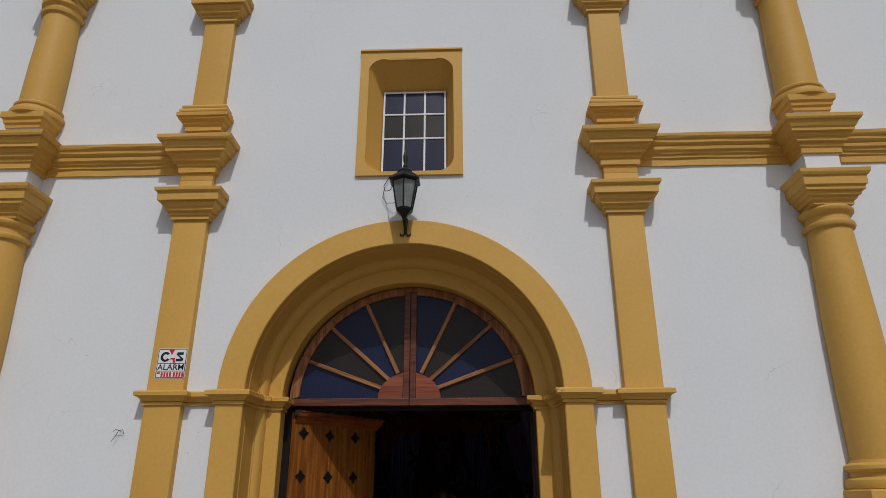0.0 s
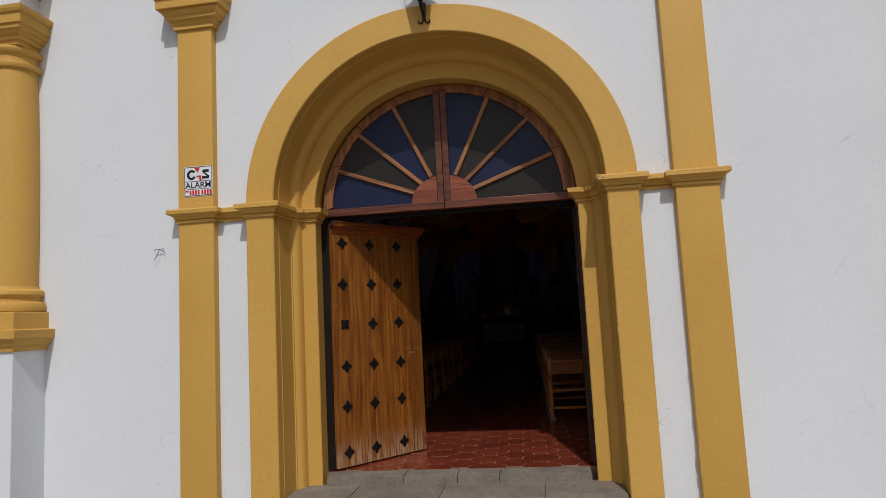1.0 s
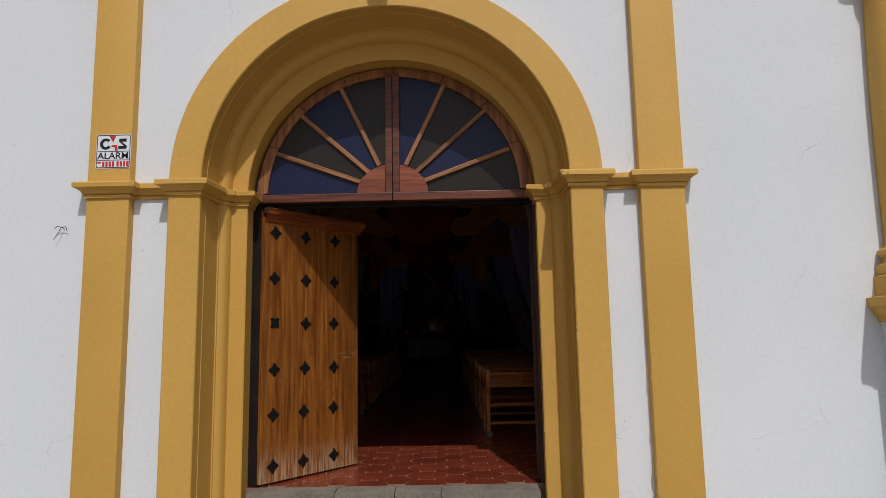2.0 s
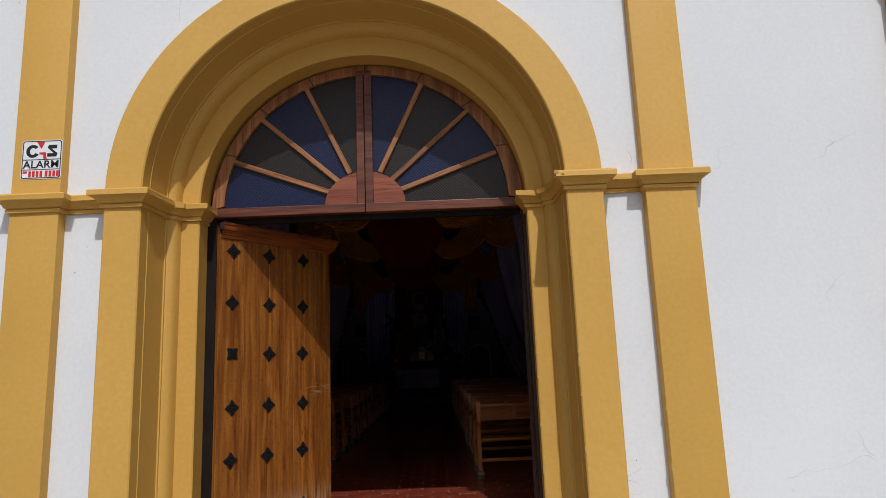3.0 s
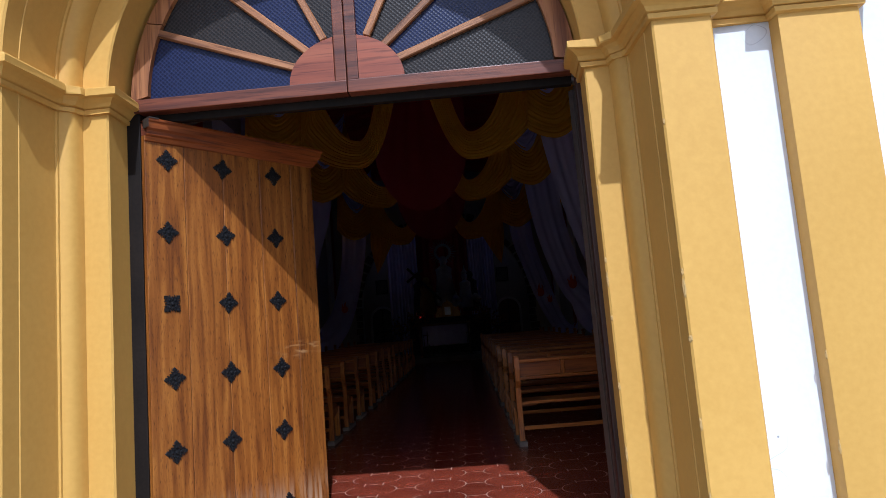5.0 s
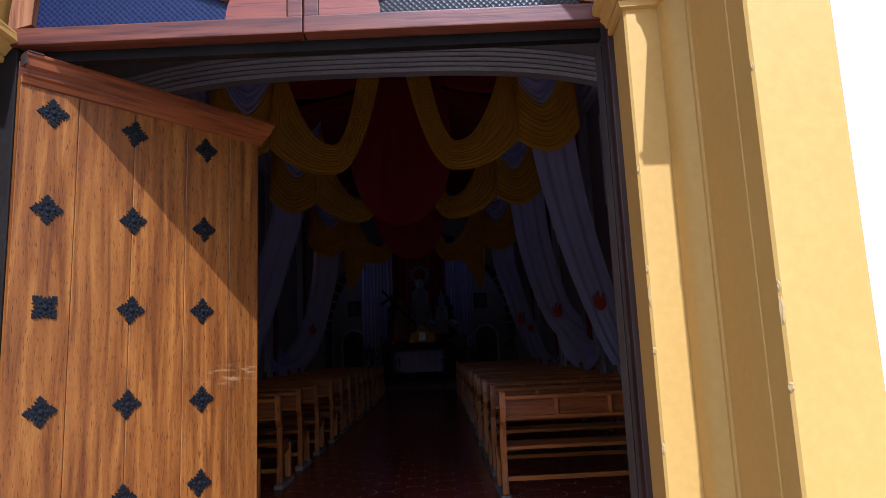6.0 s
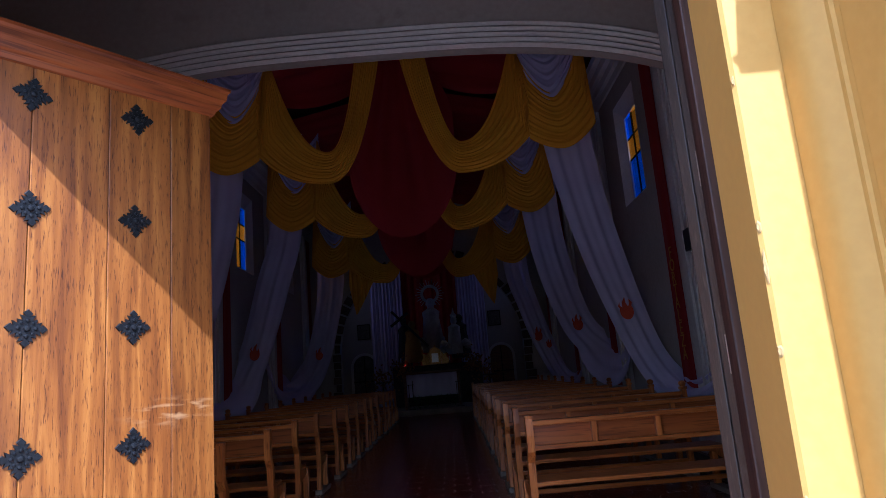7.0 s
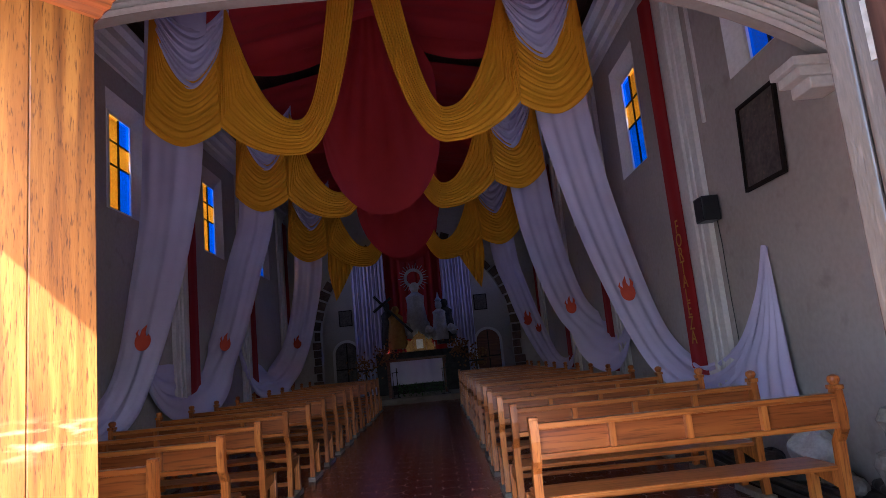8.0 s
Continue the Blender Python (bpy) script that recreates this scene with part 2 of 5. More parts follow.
SILVER = surface("dull_silver", (0.45, 0.44, 0.42), (0.62, 0.60, 0.57), rough=0.4, metal=0.6, big=10, small=50)
FROST = surface("lantern_glass", (0.32, 0.34, 0.33), (0.44, 0.46, 0.45), rough=0.25, big=6, small=40, bump=0.05)


# ---- building helpers ----
def part(name, bm, material, parent=None, label="", smooth=False):
    bmesh.ops.recalc_face_normals(bm, faces=bm.faces)
    me = bpy.data.meshes.new(name)
    bm.to_mesh(me)
    bm.free()
    me.materials.append(material)
    if smooth:
        me.polygons.foreach_set("use_smooth", [True] * len(me.polygons))
        me.set_sharp_from_angle(angle=radians(38))
    ob = new(name, me)
    if parent:
        ob.parent = parent
    if label:
        ob["label"] = label
    return ob


def thing(name, label, category, m=None, group="", kind=""):
    e = new(name)
    e.empty_display_size = 0.1
    if m is not None:
        e.matrix_world = m
    return tagged(e, label, category, group, kind)


def box(bm, x0, x1, y0, y1, z0, z1, m=None):
    vs = [bm.verts.new((x, y, z)) for x in (x0, x1) for y in (y0, y1) for z in (z0, z1)]
    for f in ((0, 1, 3, 2), (4, 6, 7, 5), (0, 4, 5, 1), (2, 3, 7, 6), (0, 2, 6, 4), (1, 5, 7, 3)):
        bm.faces.new([vs[i] for i in f])
    if m is not None:
        bmesh.ops.transform(bm, matrix=m, verts=vs)
    return vs


def boxes(*rows, bevel=0.0):
    bm = bmesh.new()
    for r in rows:
        box(bm, *r)
    if bevel:
        bmesh.ops.bevel(bm, geom=list(bm.edges), offset=bevel, segments=2, affect="EDGES", profile=0.6)
    return bm


def plate(outline, holes, y0, y1):
    """A slab standing in the xz plane with holes cut through, from y0 to y1."""
    bm = bmesh.new()
    loops = [outline, *holes]
    front = []
    for lp in loops:
        vs = [bm.verts.new((x, y0, z)) for x, z in lp]
        front.append(vs)
        for i, v in enumerate(vs):
            bm.edges.new((v, vs[(i + 1) % len(vs)]))
    bmesh.ops.triangle_fill(bm, use_beauty=True, use_dissolve=False, edges=list(bm.edges))
    faces = list(bm.faces)
    back = {v: bm.verts.new((v.co.x, y1, v.co.z)) for vs in front for v in vs}
    for f in faces:
        bm.faces.new([back[v] for v in reversed(f.verts)])
    for vs in front:
        for i, v in enumerate(vs):
            w = vs[(i + 1) % len(vs)]
            bm.faces.new((v, w, back[w], back[v]))
    return bm


def offset_path(path, o, closed=False):
    """Shifts a plan polyline sideways by o (to the right of its direction), mitred."""
    n, out = len(path), []
    for i, p in enumerate(path):
        p = Vector(p)
        a = Vector(path[i - 1]) if i or closed else None
        b = Vector(path[(i + 1) % n]) if i < n - 1 or closed else None
        d1 = (p - a).normalized() if a is not None else None
        d2 = (b - p).normalized() if b is not None else None
        d1, d2 = d1 or d2, d2 or d1
        n1, n2 = Vector((d1.y, -d1.x)), Vector((d2.y, -d2.x))
        k = n1 + n2
        out.append(p + k * (o / max(0.25, k.dot(n1))))
    return out


def moulding(path, profile, closed=False):
    """Lofts a profile of (out, height) pairs along a plan path."""
    bm = bmesh.new()
    rings = [[bm.verts.new((q.x, q.y, z)) for q in offset_path(path, o, closed)] for o, z in profile]
    n = len(path)
    for r, s in zip(rings, rings[1:]):
        for i in range(n if closed else n - 1):
            j = (i + 1) % n
            bm.faces.new((r[i], r[j], s[j], s[i]))
    return bm


def worn_moulding(path, profile):
    """A hand-run plaster moulding: crisp fillets that wander a few millimetres."""
    r = random.Random(len(path) * 7 + int(abs(path[0][0]) * 100))
    bm = moulding(path, profile)
    for vt in bm.verts:
        vt.co += Vector((r.uniform(-0.003, 0.003), r.uniform(-0.003, 0.003), r.uniform(-0.004, 0.004)))
    return bm


def capped(bm):
    bmesh.ops.holes_fill(bm, edges=[e for e in bm.edges if e.is_boundary], sides=0)
    return bm


def lathe(profile, seg=32, cx=0, cy=0):
    bm = bmesh.new()
    rings = [[bm.verts.new((cx + r * math.cos(2 * math.pi * k / seg), cy + r * math.sin(2 * math.pi * k / seg), z)) for k in range(seg)] for r, z in profile]
    for r, s in zip(rings, rings[1:]):
        for k in range(seg):
            bm.faces.new((r[k], r[(k + 1) % seg], s[(k + 1) % seg], s[k]))
    bm.faces.new(rings[0][::-1])
    bm.faces.new(rings[-1])
    return bm


def sheet(fn, nu, nv, thick=0.0):
    """A surface fn(u, v) over the unit square; closed to a thin body when thick is given."""
    bm = bmesh.new()
    g = [[bm.verts.new(fn(i / nu, j / nv)) for j in range(nv + 1)] for i in range(nu + 1)]
    for i in range(nu):
        for j in range(nv):
            bm.faces.new((g[i][j], g[i + 1][j], g[i + 1][j + 1], g[i][j + 1]))
    if thick:
        bmesh.ops.recalc_face_normals(bm, faces=bm.faces)
        bmesh.ops.solidify(bm, geom=list(bm.faces), thickness=thick)
    return bm


def tube(points, r, seg=8):
    bm = bmesh.new()
    pts = [Vector(p) for p in points]
    rings = []
    for i, p in enumerate(pts):
        d = (pts[min(i + 1, len(pts) - 1)] - pts[max(i - 1, 0)]).normalized()
        q = d.to_track_quat("Z", "Y")
        rr = r(i / (len(pts) - 1)) if callable(r) else r
        rings.append([bm.verts.new(p + q @ Vector((rr * math.cos(2 * math.pi * k / seg), rr * math.sin(2 * math.pi * k / seg), 0))) for k in range(seg)])
    for a, b in zip(rings, rings[1:]):
        for k in range(seg):
            bm.faces.new((a[k], a[(k + 1) % seg], b[(k + 1) % seg], b[k]))
    bm.faces.new(rings[0][::-1])
    bm.faces.new(rings[-1])
    return bm


def joined(*bms):
    out = bmesh.new()
    for b in bms:
        me = bpy.data.meshes.new("tmp")
        b.to_mesh(me)
        b.free()
        out.from_mesh(me)
        bpy.data.meshes.remove(me)
    return out


def arc(cx, cz, rx, rz, a0, a1, n):
    return [(cx + rx * math.cos(radians(a0 + (a1 - a0) * i / n)), cz + rz * math.sin(radians(a0 + (a1 - a0) * i / n))) for i in range(n + 1)]
SPOKEWOOD_X = timber("spoke_wood_lengthwise", (0.17, 0.065, 0.024), (0.30, 0.125, 0.045), (0.42, 0.19, 0.075), 1.2, 0.5, axis=0)
CORNWOOD = timber("cornice_wood", (0.12, 0.027, 0.006), (0.23, 0.056, 0.009), (0.33, 0.090, 0.015), 1.0, 0.4, axis=0)
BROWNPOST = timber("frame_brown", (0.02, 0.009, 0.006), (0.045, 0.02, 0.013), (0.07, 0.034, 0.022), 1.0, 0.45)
GILTFELT = surface("gold_felt", (0.45, 0.20, 0.02), (0.56, 0.28, 0.04), rough=0.8, big=6, small=60)
BAGPLASTIC = surface("bag_plastic", (0.012, 0.014, 0.018), (0.04, 0.045, 0.055), rough=0.25, big=10, small=40, bump=0.5, spec=0.5)
RUSTFLOWER = surface("dried_flower", (0.14, 0.06, 0.02), (0.30, 0.14, 0.05), rough=0.8, big=20, small=60)
PALESTATUE = surface("pale_robe", (0.30, 0.28, 0.27), (0.44, 0.42, 0.40), rough=0.7, big=6, small=30)
YELLOWROBE = surface("yellow_robe", (0.26, 0.12, 0.015), (0.38, 0.19, 0.03), rough=0.7, big=6, small=30)
TILE_FAR = surface("red_tile_field", (0.135, 0.021, 0.010), (0.25, 0.05, 0.024), rough=0.22, big=3, small=40, bump=0.12, c=(0.18, 0.07, 0.05), spec=0.45)


def weathered(m):
    """Sparse nail holes and hairline cracks in the limewash."""
    t = m.node_tree
    N, K = t.nodes.new, t.links.new
    p = t.nodes["Principled BSDF"]
    src = p.inputs["Base Color"].links[0].from_socket
    co, vo, n1, n2 = N("ShaderNodeTexCoord"), N("ShaderNodeTexVoronoi"), N("ShaderNodeTexNoise"), N("ShaderNodeTexNoise")
    vo.inputs["Scale"].default_value = 3.3
    n1.inputs["Scale"].default_value, n1.inputs["Detail"].default_value = 1.3, 3
    n2.inputs["Scale"].default_value = 0.9
    for n in (vo, n1, n2):
        K(co.outputs["Object"], n.inputs["Vector"])

    def step(sock, a, b):
        r = N("ShaderNodeMapRange")
        r.inputs[1].default_value, r.inputs[2].default_value = a, b
        K(sock, r.inputs[0])
        return r.outputs[0]

    def op(kind, a, b):
        r = N("ShaderNodeMath")
        r.operation = kind
        K(a, r.inputs[0])
        if isinstance(b, float):
            r.inputs[1].default_value = b
        else:
            K(b, r.inputs[1])
        return r.outputs[0]
    dots = step(vo.outputs["Distance"], 0.024, 0.013)
    off = op("ABSOLUTE", op("SUBTRACT", n1.outputs[0], 0.5), 0.0)
    lines = op("MULTIPLY", step(off, 0.0016, 0.0008), step(n2.outputs[0], 0.60, 0.64))
    for mask, colour, k in ((dots, (0.20, 0.20, 0.21), 0.8), (lines, (0.42, 0.42, 0.43), 0.6)):
        mix = N("ShaderNodeMix")
        mix.data_type = "RGBA"
        mix.inputs[7].default_value = (*colour, 1)
        K(op("MULTIPLY", mask, k), mix.inputs[0])
        K(src, mix.inputs[6])
        src = mix.outputs[2]
    K(src, p.inputs["Base Color"])


weathered(WHITE)


# ---- ground and facade ----
ZC = 2.90  # springing of the portal arch
WY = -0.04  # outer face of the white wall
ground = part("ground", boxes((-60, 60, -60, 0.02, -0.7, -0.21)), PAVE)
tagged(ground, "grey paved forecourt before the church door", "ground", kind="structure")

door_hole = [(1.72, -0.19)] + arc(0, ZC, 1.72, 1.70, 0, 180, 40) + [(-1.72, -0.19)]
win_hole = [(-0.60, 5.56), (0.61, 5.56), (0.61, 7.29), (-0.60, 7.29)]
facade = part("wall_facade", plate([(-9, -0.6), (9, -0.6), (9, 11), (-9, 11)], [[(x, max(z, -0.19)) for x, z in door_hole], win_hole], WY, 0.70), WHITE)
tagged(facade, "white limewashed church facade with hairline cracks", "wall", kind="structure")


PILASTER_EDGES = {-1: (2.395, 2.797), 1: (2.352, 2.758)}
PILASTER_Y = -0.14  # front face of the pilasters


def portal_ring(profile, z0, shift=0.0):
    """Sweeps (radius, depth) pairs up one jamb, over the arch and down the other."""
    bm = bmesh.new()
    stations = [(0, z0)] + [(a, None) for a in [180 * i / 56 for i in range(57)]] + [(180, z0)]
    rings = []
    for a, z in stations:
        ring = []
        for r, y in profile:
            k = 0.957 + 0.03 * min(1.0, max(0.0, (r - 1.44) / 0.22))
            ring.append(bm.verts.new((shift + r * math.cos(radians(a)), y, z if z is not None else ZC + k * r * math.sin(radians(a)))))
        rings.append(ring)
    n = len(profile)
    for p, q in zip(rings, rings[1:]):
        for i in range(n):
            bm.faces.new((p[i], p[(i + 1) % n], q[(i + 1) % n], q[i]))
    bm.faces.new(rings[0])
    bm.faces.new(rings[-1][::-1])
    return bm


portal = thing("portal_surround", "ochre-painted stepped arch surround of the church door", "arch", kind="structure")
part("outer_order", portal_ring([(2.00, 0.10), (2.00, -0.192), (1.992, -0.20), (1.71, -0.20), (1.70, -0.19), (1.697, -0.075), (1.6925, -0.072), (1.684, 0.195), (1.78, 0.195)], -0.21), OCHRE, portal, smooth=True)
part("middle_order", portal_ring([(1.78, 0.197), (1.685, 0.197), (1.683, 0.215), (1.672, 0.218), (1.67, 0.232), (1.655, 0.238), (1.63, 0.252), (1.612, 0.275), (1.602, 0.31), (1.598, 0.352), (1.78, 0.352)], -0.12), OCHRE, portal, smooth=True)
part("inner_order", portal_ring([(1.76, 0.354), (1.457, 0.354), (1.447, 0.364), (1.464, 0.60), (1.464, 0.66), (1.76, 0.66)], -0.12, 0.006), OCHRE, portal, smooth=True)

IMPOST = [(0.0, 2.772), (0.022, 2.774), (0.024, 2.800), (0.012, 2.806), (0.030, 2.812), (0.042, 2.836), (0.064, 2.856), (0.086, 2.862), (0.094, 2.868), (0.094, 2.906), (0.086, 2.914), (0.0, 2.930)]
for side in (-1, 1):
    pa, pb = PILASTER_EDGES[side]
    path = [(pb, WY + 0.005), (pb, PILASTER_Y), (pa, PILASTER_Y), (pa, WY - 0.005), (2.00, WY - 0.005), (2.00, -0.20), (1.70, -0.20), (1.684, 0.20), (1.665, 0.24), (1.615, 0.28), (1.598, 0.354), (1.447 + 0.006 * side, 0.354), (1.464 + 0.006 * side, 0.60)]
    pts = [(side * x, y) for x, y in path]
    bm = worn_moulding(pts, [(-o if side > 0 else o, z) for o, z in IMPOST])
    ob = part("impost_moulding", bm, OCHRE)
    tagged(ob, "ochre impost moulding running round pilaster and door jamb", "moulding", kind="structure")

CAP = [(0, 4.945), (0.030, 4.945), (0.030, 4.985), (0.048, 4.995), (0.052, 5.032), (0.088, 5.040), (0.088, 5.068), (0.112, 5.085), (0.130, 5.125), (0.130, 5.140), (0.165, 5.140), (0.165, 5.232), (0.178, 5.238), (0.197, 5.256), (0.200, 5.292), (0.0, 5.303)]
ENT = [(0, 5.570), (0.030, 5.570), (0.030, 5.642), (0.048, 5.652), (0.053, 5.692), (0.092, 5.704), (0.096, 5.738), (0.124, 5.758), (0.134, 5.795), (0.168, 5.797), (0.168, 5.832), (0.184, 5.846), (0.212, 5.895), (0.214, 5.916), (0.240, 5.918), (0.252, 5.938), (0.256, 5.982), (0, 5.998)]
UBASE = [(0, 6.160), (0.030, 6.160), (0.030, 6.215), (0.058, 6.240), (0.062, 6.272), (0.104, 6.296), (0.104, 6.322), (0.126, 6.326), (0.128, 6.372), (0.094, 6.382), (0.104, 6.396), (0.108, 6.416), (0.100, 6.438), (0.070, 6.446), (0.084, 6.458), (0.088, 6.478), (0.076, 6.502), (0.030, 6.512), (0, 6.545)]
UCAP = [(o, z + 2.92) for o, z in CAP]


def pilaster(side):
    e = thing("pilaster", "ochre-painted square pilaster with moulded capital and base", "pilaster", group="facade pilasters", kind="structure")
    a, b = sorted(side * x for x in PILASTER_EDGES[side])
    rim = [(a, 0.085), (a, PILASTER_Y), (b, PILASTER_Y), (b, 0.085)]
    part("shaft", boxes((a, b, PILASTER_Y, 0.09, -0.21, 5.47), (a, b, PILASTER_Y, 0.09, 5.47, 9.5), bevel=0.008), OCHRE, e, smooth=True)
    for name, prof in (("capital", CAP), ("entablature_block", ENT), ("upper_base", UBASE), ("upper_capital", UCAP)):
        part(name, worn_moulding(rim, prof), OCHRE, e)
    return e


for side in (-1, 1):
    pilaster(side)


def column(side):
    e = thing("column", "ochre-painted round column on a white pedestal against the wall", "column", group="facade columns", kind="structure")
    cx, cy = (4.82 if side > 0 else -4.80), -0.14
    ring = lambda h, d: [(cx - h, 0.085), (cx - h, -d), (cx + h, -d), (cx + h, 0.085)]
    part("pedestal", boxes((cx - 0.36, cx + 0.36, -0.50, 0.09, -0.21, 1.52), bevel=0.012), WHITE, e, "white limewashed pedestal")
    part("plinth", capped(worn_moulding(ring(0.36, 0.50), [(-0.1, 1.495), (0.0, 1.50), (0.025, 1.505), (0.03, 1.545), (0.055, 1.565), (0.075, 1.615), (0.105, 1.64), (0.11, 1.72), (0.03, 1.732), (0.025, 1.91), (0.01, 1.92), (-0.2, 1.925)])), OCHRE, e)
    part("column_base", lathe([(0.34, 1.915), (0.365, 1.93), (0.375, 1.97), (0.365, 2.01), (0.335, 2.03), (0.315, 2.035), (0.315, 2.075), (0.335, 2.085), (0.35, 2.11), (0.345, 2.145), (0.315, 2.165), (0.295, 2.17), (0.285, 2.20)], 40, cx, cy), OCHRE, e, smooth=True)
    part("shaft", lathe([(0.278, 2.18), (0.278, 2.9), (0.268, 3.6), (0.248, 4.2), (0.23, 4.70)], 40, cx, cy), OCHRE, e, smooth=True)
    part("necking", lathe([(0.232, 4.655), (0.262, 4.665), (0.276, 4.69), (0.272, 4.72), (0.245, 4.735), (0.235, 4.74), (0.235, 4.81), (0.262, 4.825), (0.284, 4.85), (0.286, 4.88), (0.262, 4.905), (0.22, 4.91)], 40, cx, cy), OCHRE, e, smooth=True)
    part("capital", capped(worn_moulding(ring(0.20, 0.34), [(-0.2, 4.903), (0.0, 4.905), (0.022, 4.915), (0.022, 4.955), (0.052, 4.968), (0.056, 4.998), (0.088, 5.012), (0.092, 5.045), (0.124, 5.055), (0.124, 5.098), (0.148, 5.108), (0.150, 5.212), (0.168, 5.222), (0.186, 5.248), (0.190, 5.290), (0.0, 5.303)])), OCHRE, e)
    part("block", boxes((cx - 0.20, cx + 0.20, -0.33, 0.09, 5.28, 5.60), (cx - 0.21, cx + 0.21, -0.34, 0.09, 5.96, 6.16), bevel=0.01), WHITE, e, "white-painted block")
    part("entablature_block", capped(worn_moulding(ring(0.205, 0.335), [(o * 0.9, z) for o, z in ENT])), OCHRE, e)
    part("upper_plinth", capped(worn_moulding(ring(0.20, 0.34), [(0.0, 6.14), (0.02, 6.14), (0.024, 6.185), (0.045, 6.20), (0.05, 6.245), (0.075, 6.262), (0.08, 6.335), (0.0, 6.345)])), OCHRE, e)
    part("upper_base", lathe([(0.28, 6.33), (0.315, 6.345), (0.322, 6.385), (0.31, 6.42), (0.27, 6.435), (0.27, 6.46), (0.285, 6.475), (0.288, 6.50), (0.27, 6.52), (0.25, 6.525)], 40, cx, cy), OCHRE, e, smooth=True)
    part("upper_shaft", lathe([(0.248, 6.50), (0.244, 7.2), (0.225, 7.95)], 40, cx, cy), OCHRE, e, smooth=True)
    part("upper_necking", lathe([(0.225, 7.92), (0.26, 7.94), (0.268, 7.98), (0.235, 8.0), (0.235, 8.05), (0.275, 8.08), (0.28, 8.13), (0.24, 8.16)], 40, cx, cy), OCHRE, e, smooth=True)
    part("upper_capital", capped(worn_moulding(ring(0.20, 0.34), [(o, z + 3.25) for o, z in [(-0.2, 4.903), (0.0, 4.905), (0.022, 4.915), (0.022, 4.955), (0.052, 4.968), (0.056, 4.998), (0.088, 5.012), (0.092, 5.045), (0.124, 5.055), (0.124, 5.098), (0.148, 5.108), (0.150, 5.212), (0.186, 5.248), (0.190, 5.290), (0.0, 5.303)]])), OCHRE, e)
    return e


for side in (-1, 1):
    column(side)

# string course between the pilasters and the columns and beyond
STR = [(0, 5.640), (0.030, 5.640), (0.030, 5.728), (0.052, 5.738), (0.056, 5.772), (0.084, 5.782), (0.088, 5.808), (0.120, 5.820), (0.124, 5.856), (0.108, 5.868), (0.132, 5.880), (0.160, 5.902), (0.164, 5.938), (0.190, 5.952), (0.205, 5.972), (0.210, 6.008), (0, 6.028)]
for x0, x1 in ((2.80, 4.62), (5.02, 9.0), (-4.60, -2.85), (-9.0, -5.00)):
    n = max(2, int((x1 - x0) / 0.22))
    ob = part("string_course", worn_moulding([(x0 + (x1 - x0) * k / n, WY) for k in range(n + 1)], [(o * 0.8, z - 0.045) for o, z in STR]), OCHRE)
    tagged(ob, "ochre moulded string course on the white wall", "moulding", kind="structure")

# ---- upper window ----
win = thing("window_1", "deep ochre-framed window of nine dark stained panes", "window", Matrix.Translation((0.012, -0.121, 0.032)) @ Matrix.Scale(0.983, 4), kind="structure")


def rounded(x0, x1, z0, z1, r, n=6):
    """A notched round-cornered outline."""
    c = []
    for cx, cz, a in ((x1 - r, z1 - r, 0), (x0 + r, z1 - r, 90), (x0 + r, z0 + r, 180), (x1 - r, z0 + r, 270)):
        c += arc(cx, cz, r, r, a, a + 90, n)
    return c


outer, inner = rounded(-0.57, 0.555, 5.645, 7.335, 0.20), rounded(-0.40, 0.45, 5.78, 7.02, 0.03)
part("frame", plate([(-0.68, 5.592), (0.67, 5.592), (0.67, 7.455), (-0.68, 7.455)], [outer], 0.045, 0.12), OCHRE, win)
bm = bmesh.new()
ra, rb = [bm.verts.new((x, 0.06, z)) for x, z in outer], [bm.verts.new((x, 0.40, z)) for x, z in inner]
for i in range(len(ra)):
    j = (i + 1) % len(ra)
    bm.faces.new((ra[i], ra[j], rb[j], rb[i]))
part("reveal", bm, OCHRE, win, smooth=True)
for side in (-1, 1):
    part("inset", boxes((side * 0.575 - 0.012, side * 0.575 + 0.012, 0.047, 0.12, 5.86, 7.09), bevel=0.004), OCHRE, win)
part("inset", boxes((-0.34, 0.33, 0.047, 0.12, 7.32, 7.352), bevel=0.004), OCHRE, win)
part("drip_edge", boxes((-0.69, 0.68, 0.02, 0.08, 7.452, 7.478), bevel=0.006), OCHRE, win)
WX, WZ = (-0.388, -0.114, 0.162, 0.437), (5.79, 6.285, 6.655, 7.0)
for x in WX:
    part("glazing_bar", boxes((x - 0.012, x + 0.012, 0.345, 0.375, 5.78, 7.02), bevel=0.003), SIGNWHITE, win, "white glazing bar")
for z in WZ:
    part("glazing_bar", boxes((-0.40, 0.45, 0.343, 0.373, z - 0.011, z + 0.011), bevel=0.003), SIGNWHITE, win, "white glazing bar")
for x0, x1 in zip(WX, WX[1:]):
    for j, (z0, z1) in enumerate(zip(WZ, WZ[1:])):
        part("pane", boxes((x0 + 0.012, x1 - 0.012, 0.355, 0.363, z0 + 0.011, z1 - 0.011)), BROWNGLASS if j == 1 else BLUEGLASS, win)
# black sheet added behind the panes for the darkness of the inside
part("shade_backing", boxes((-0.6, 0.6, 0.50, 0.52, 5.5, 7.2)), BLACKWOOD, win)

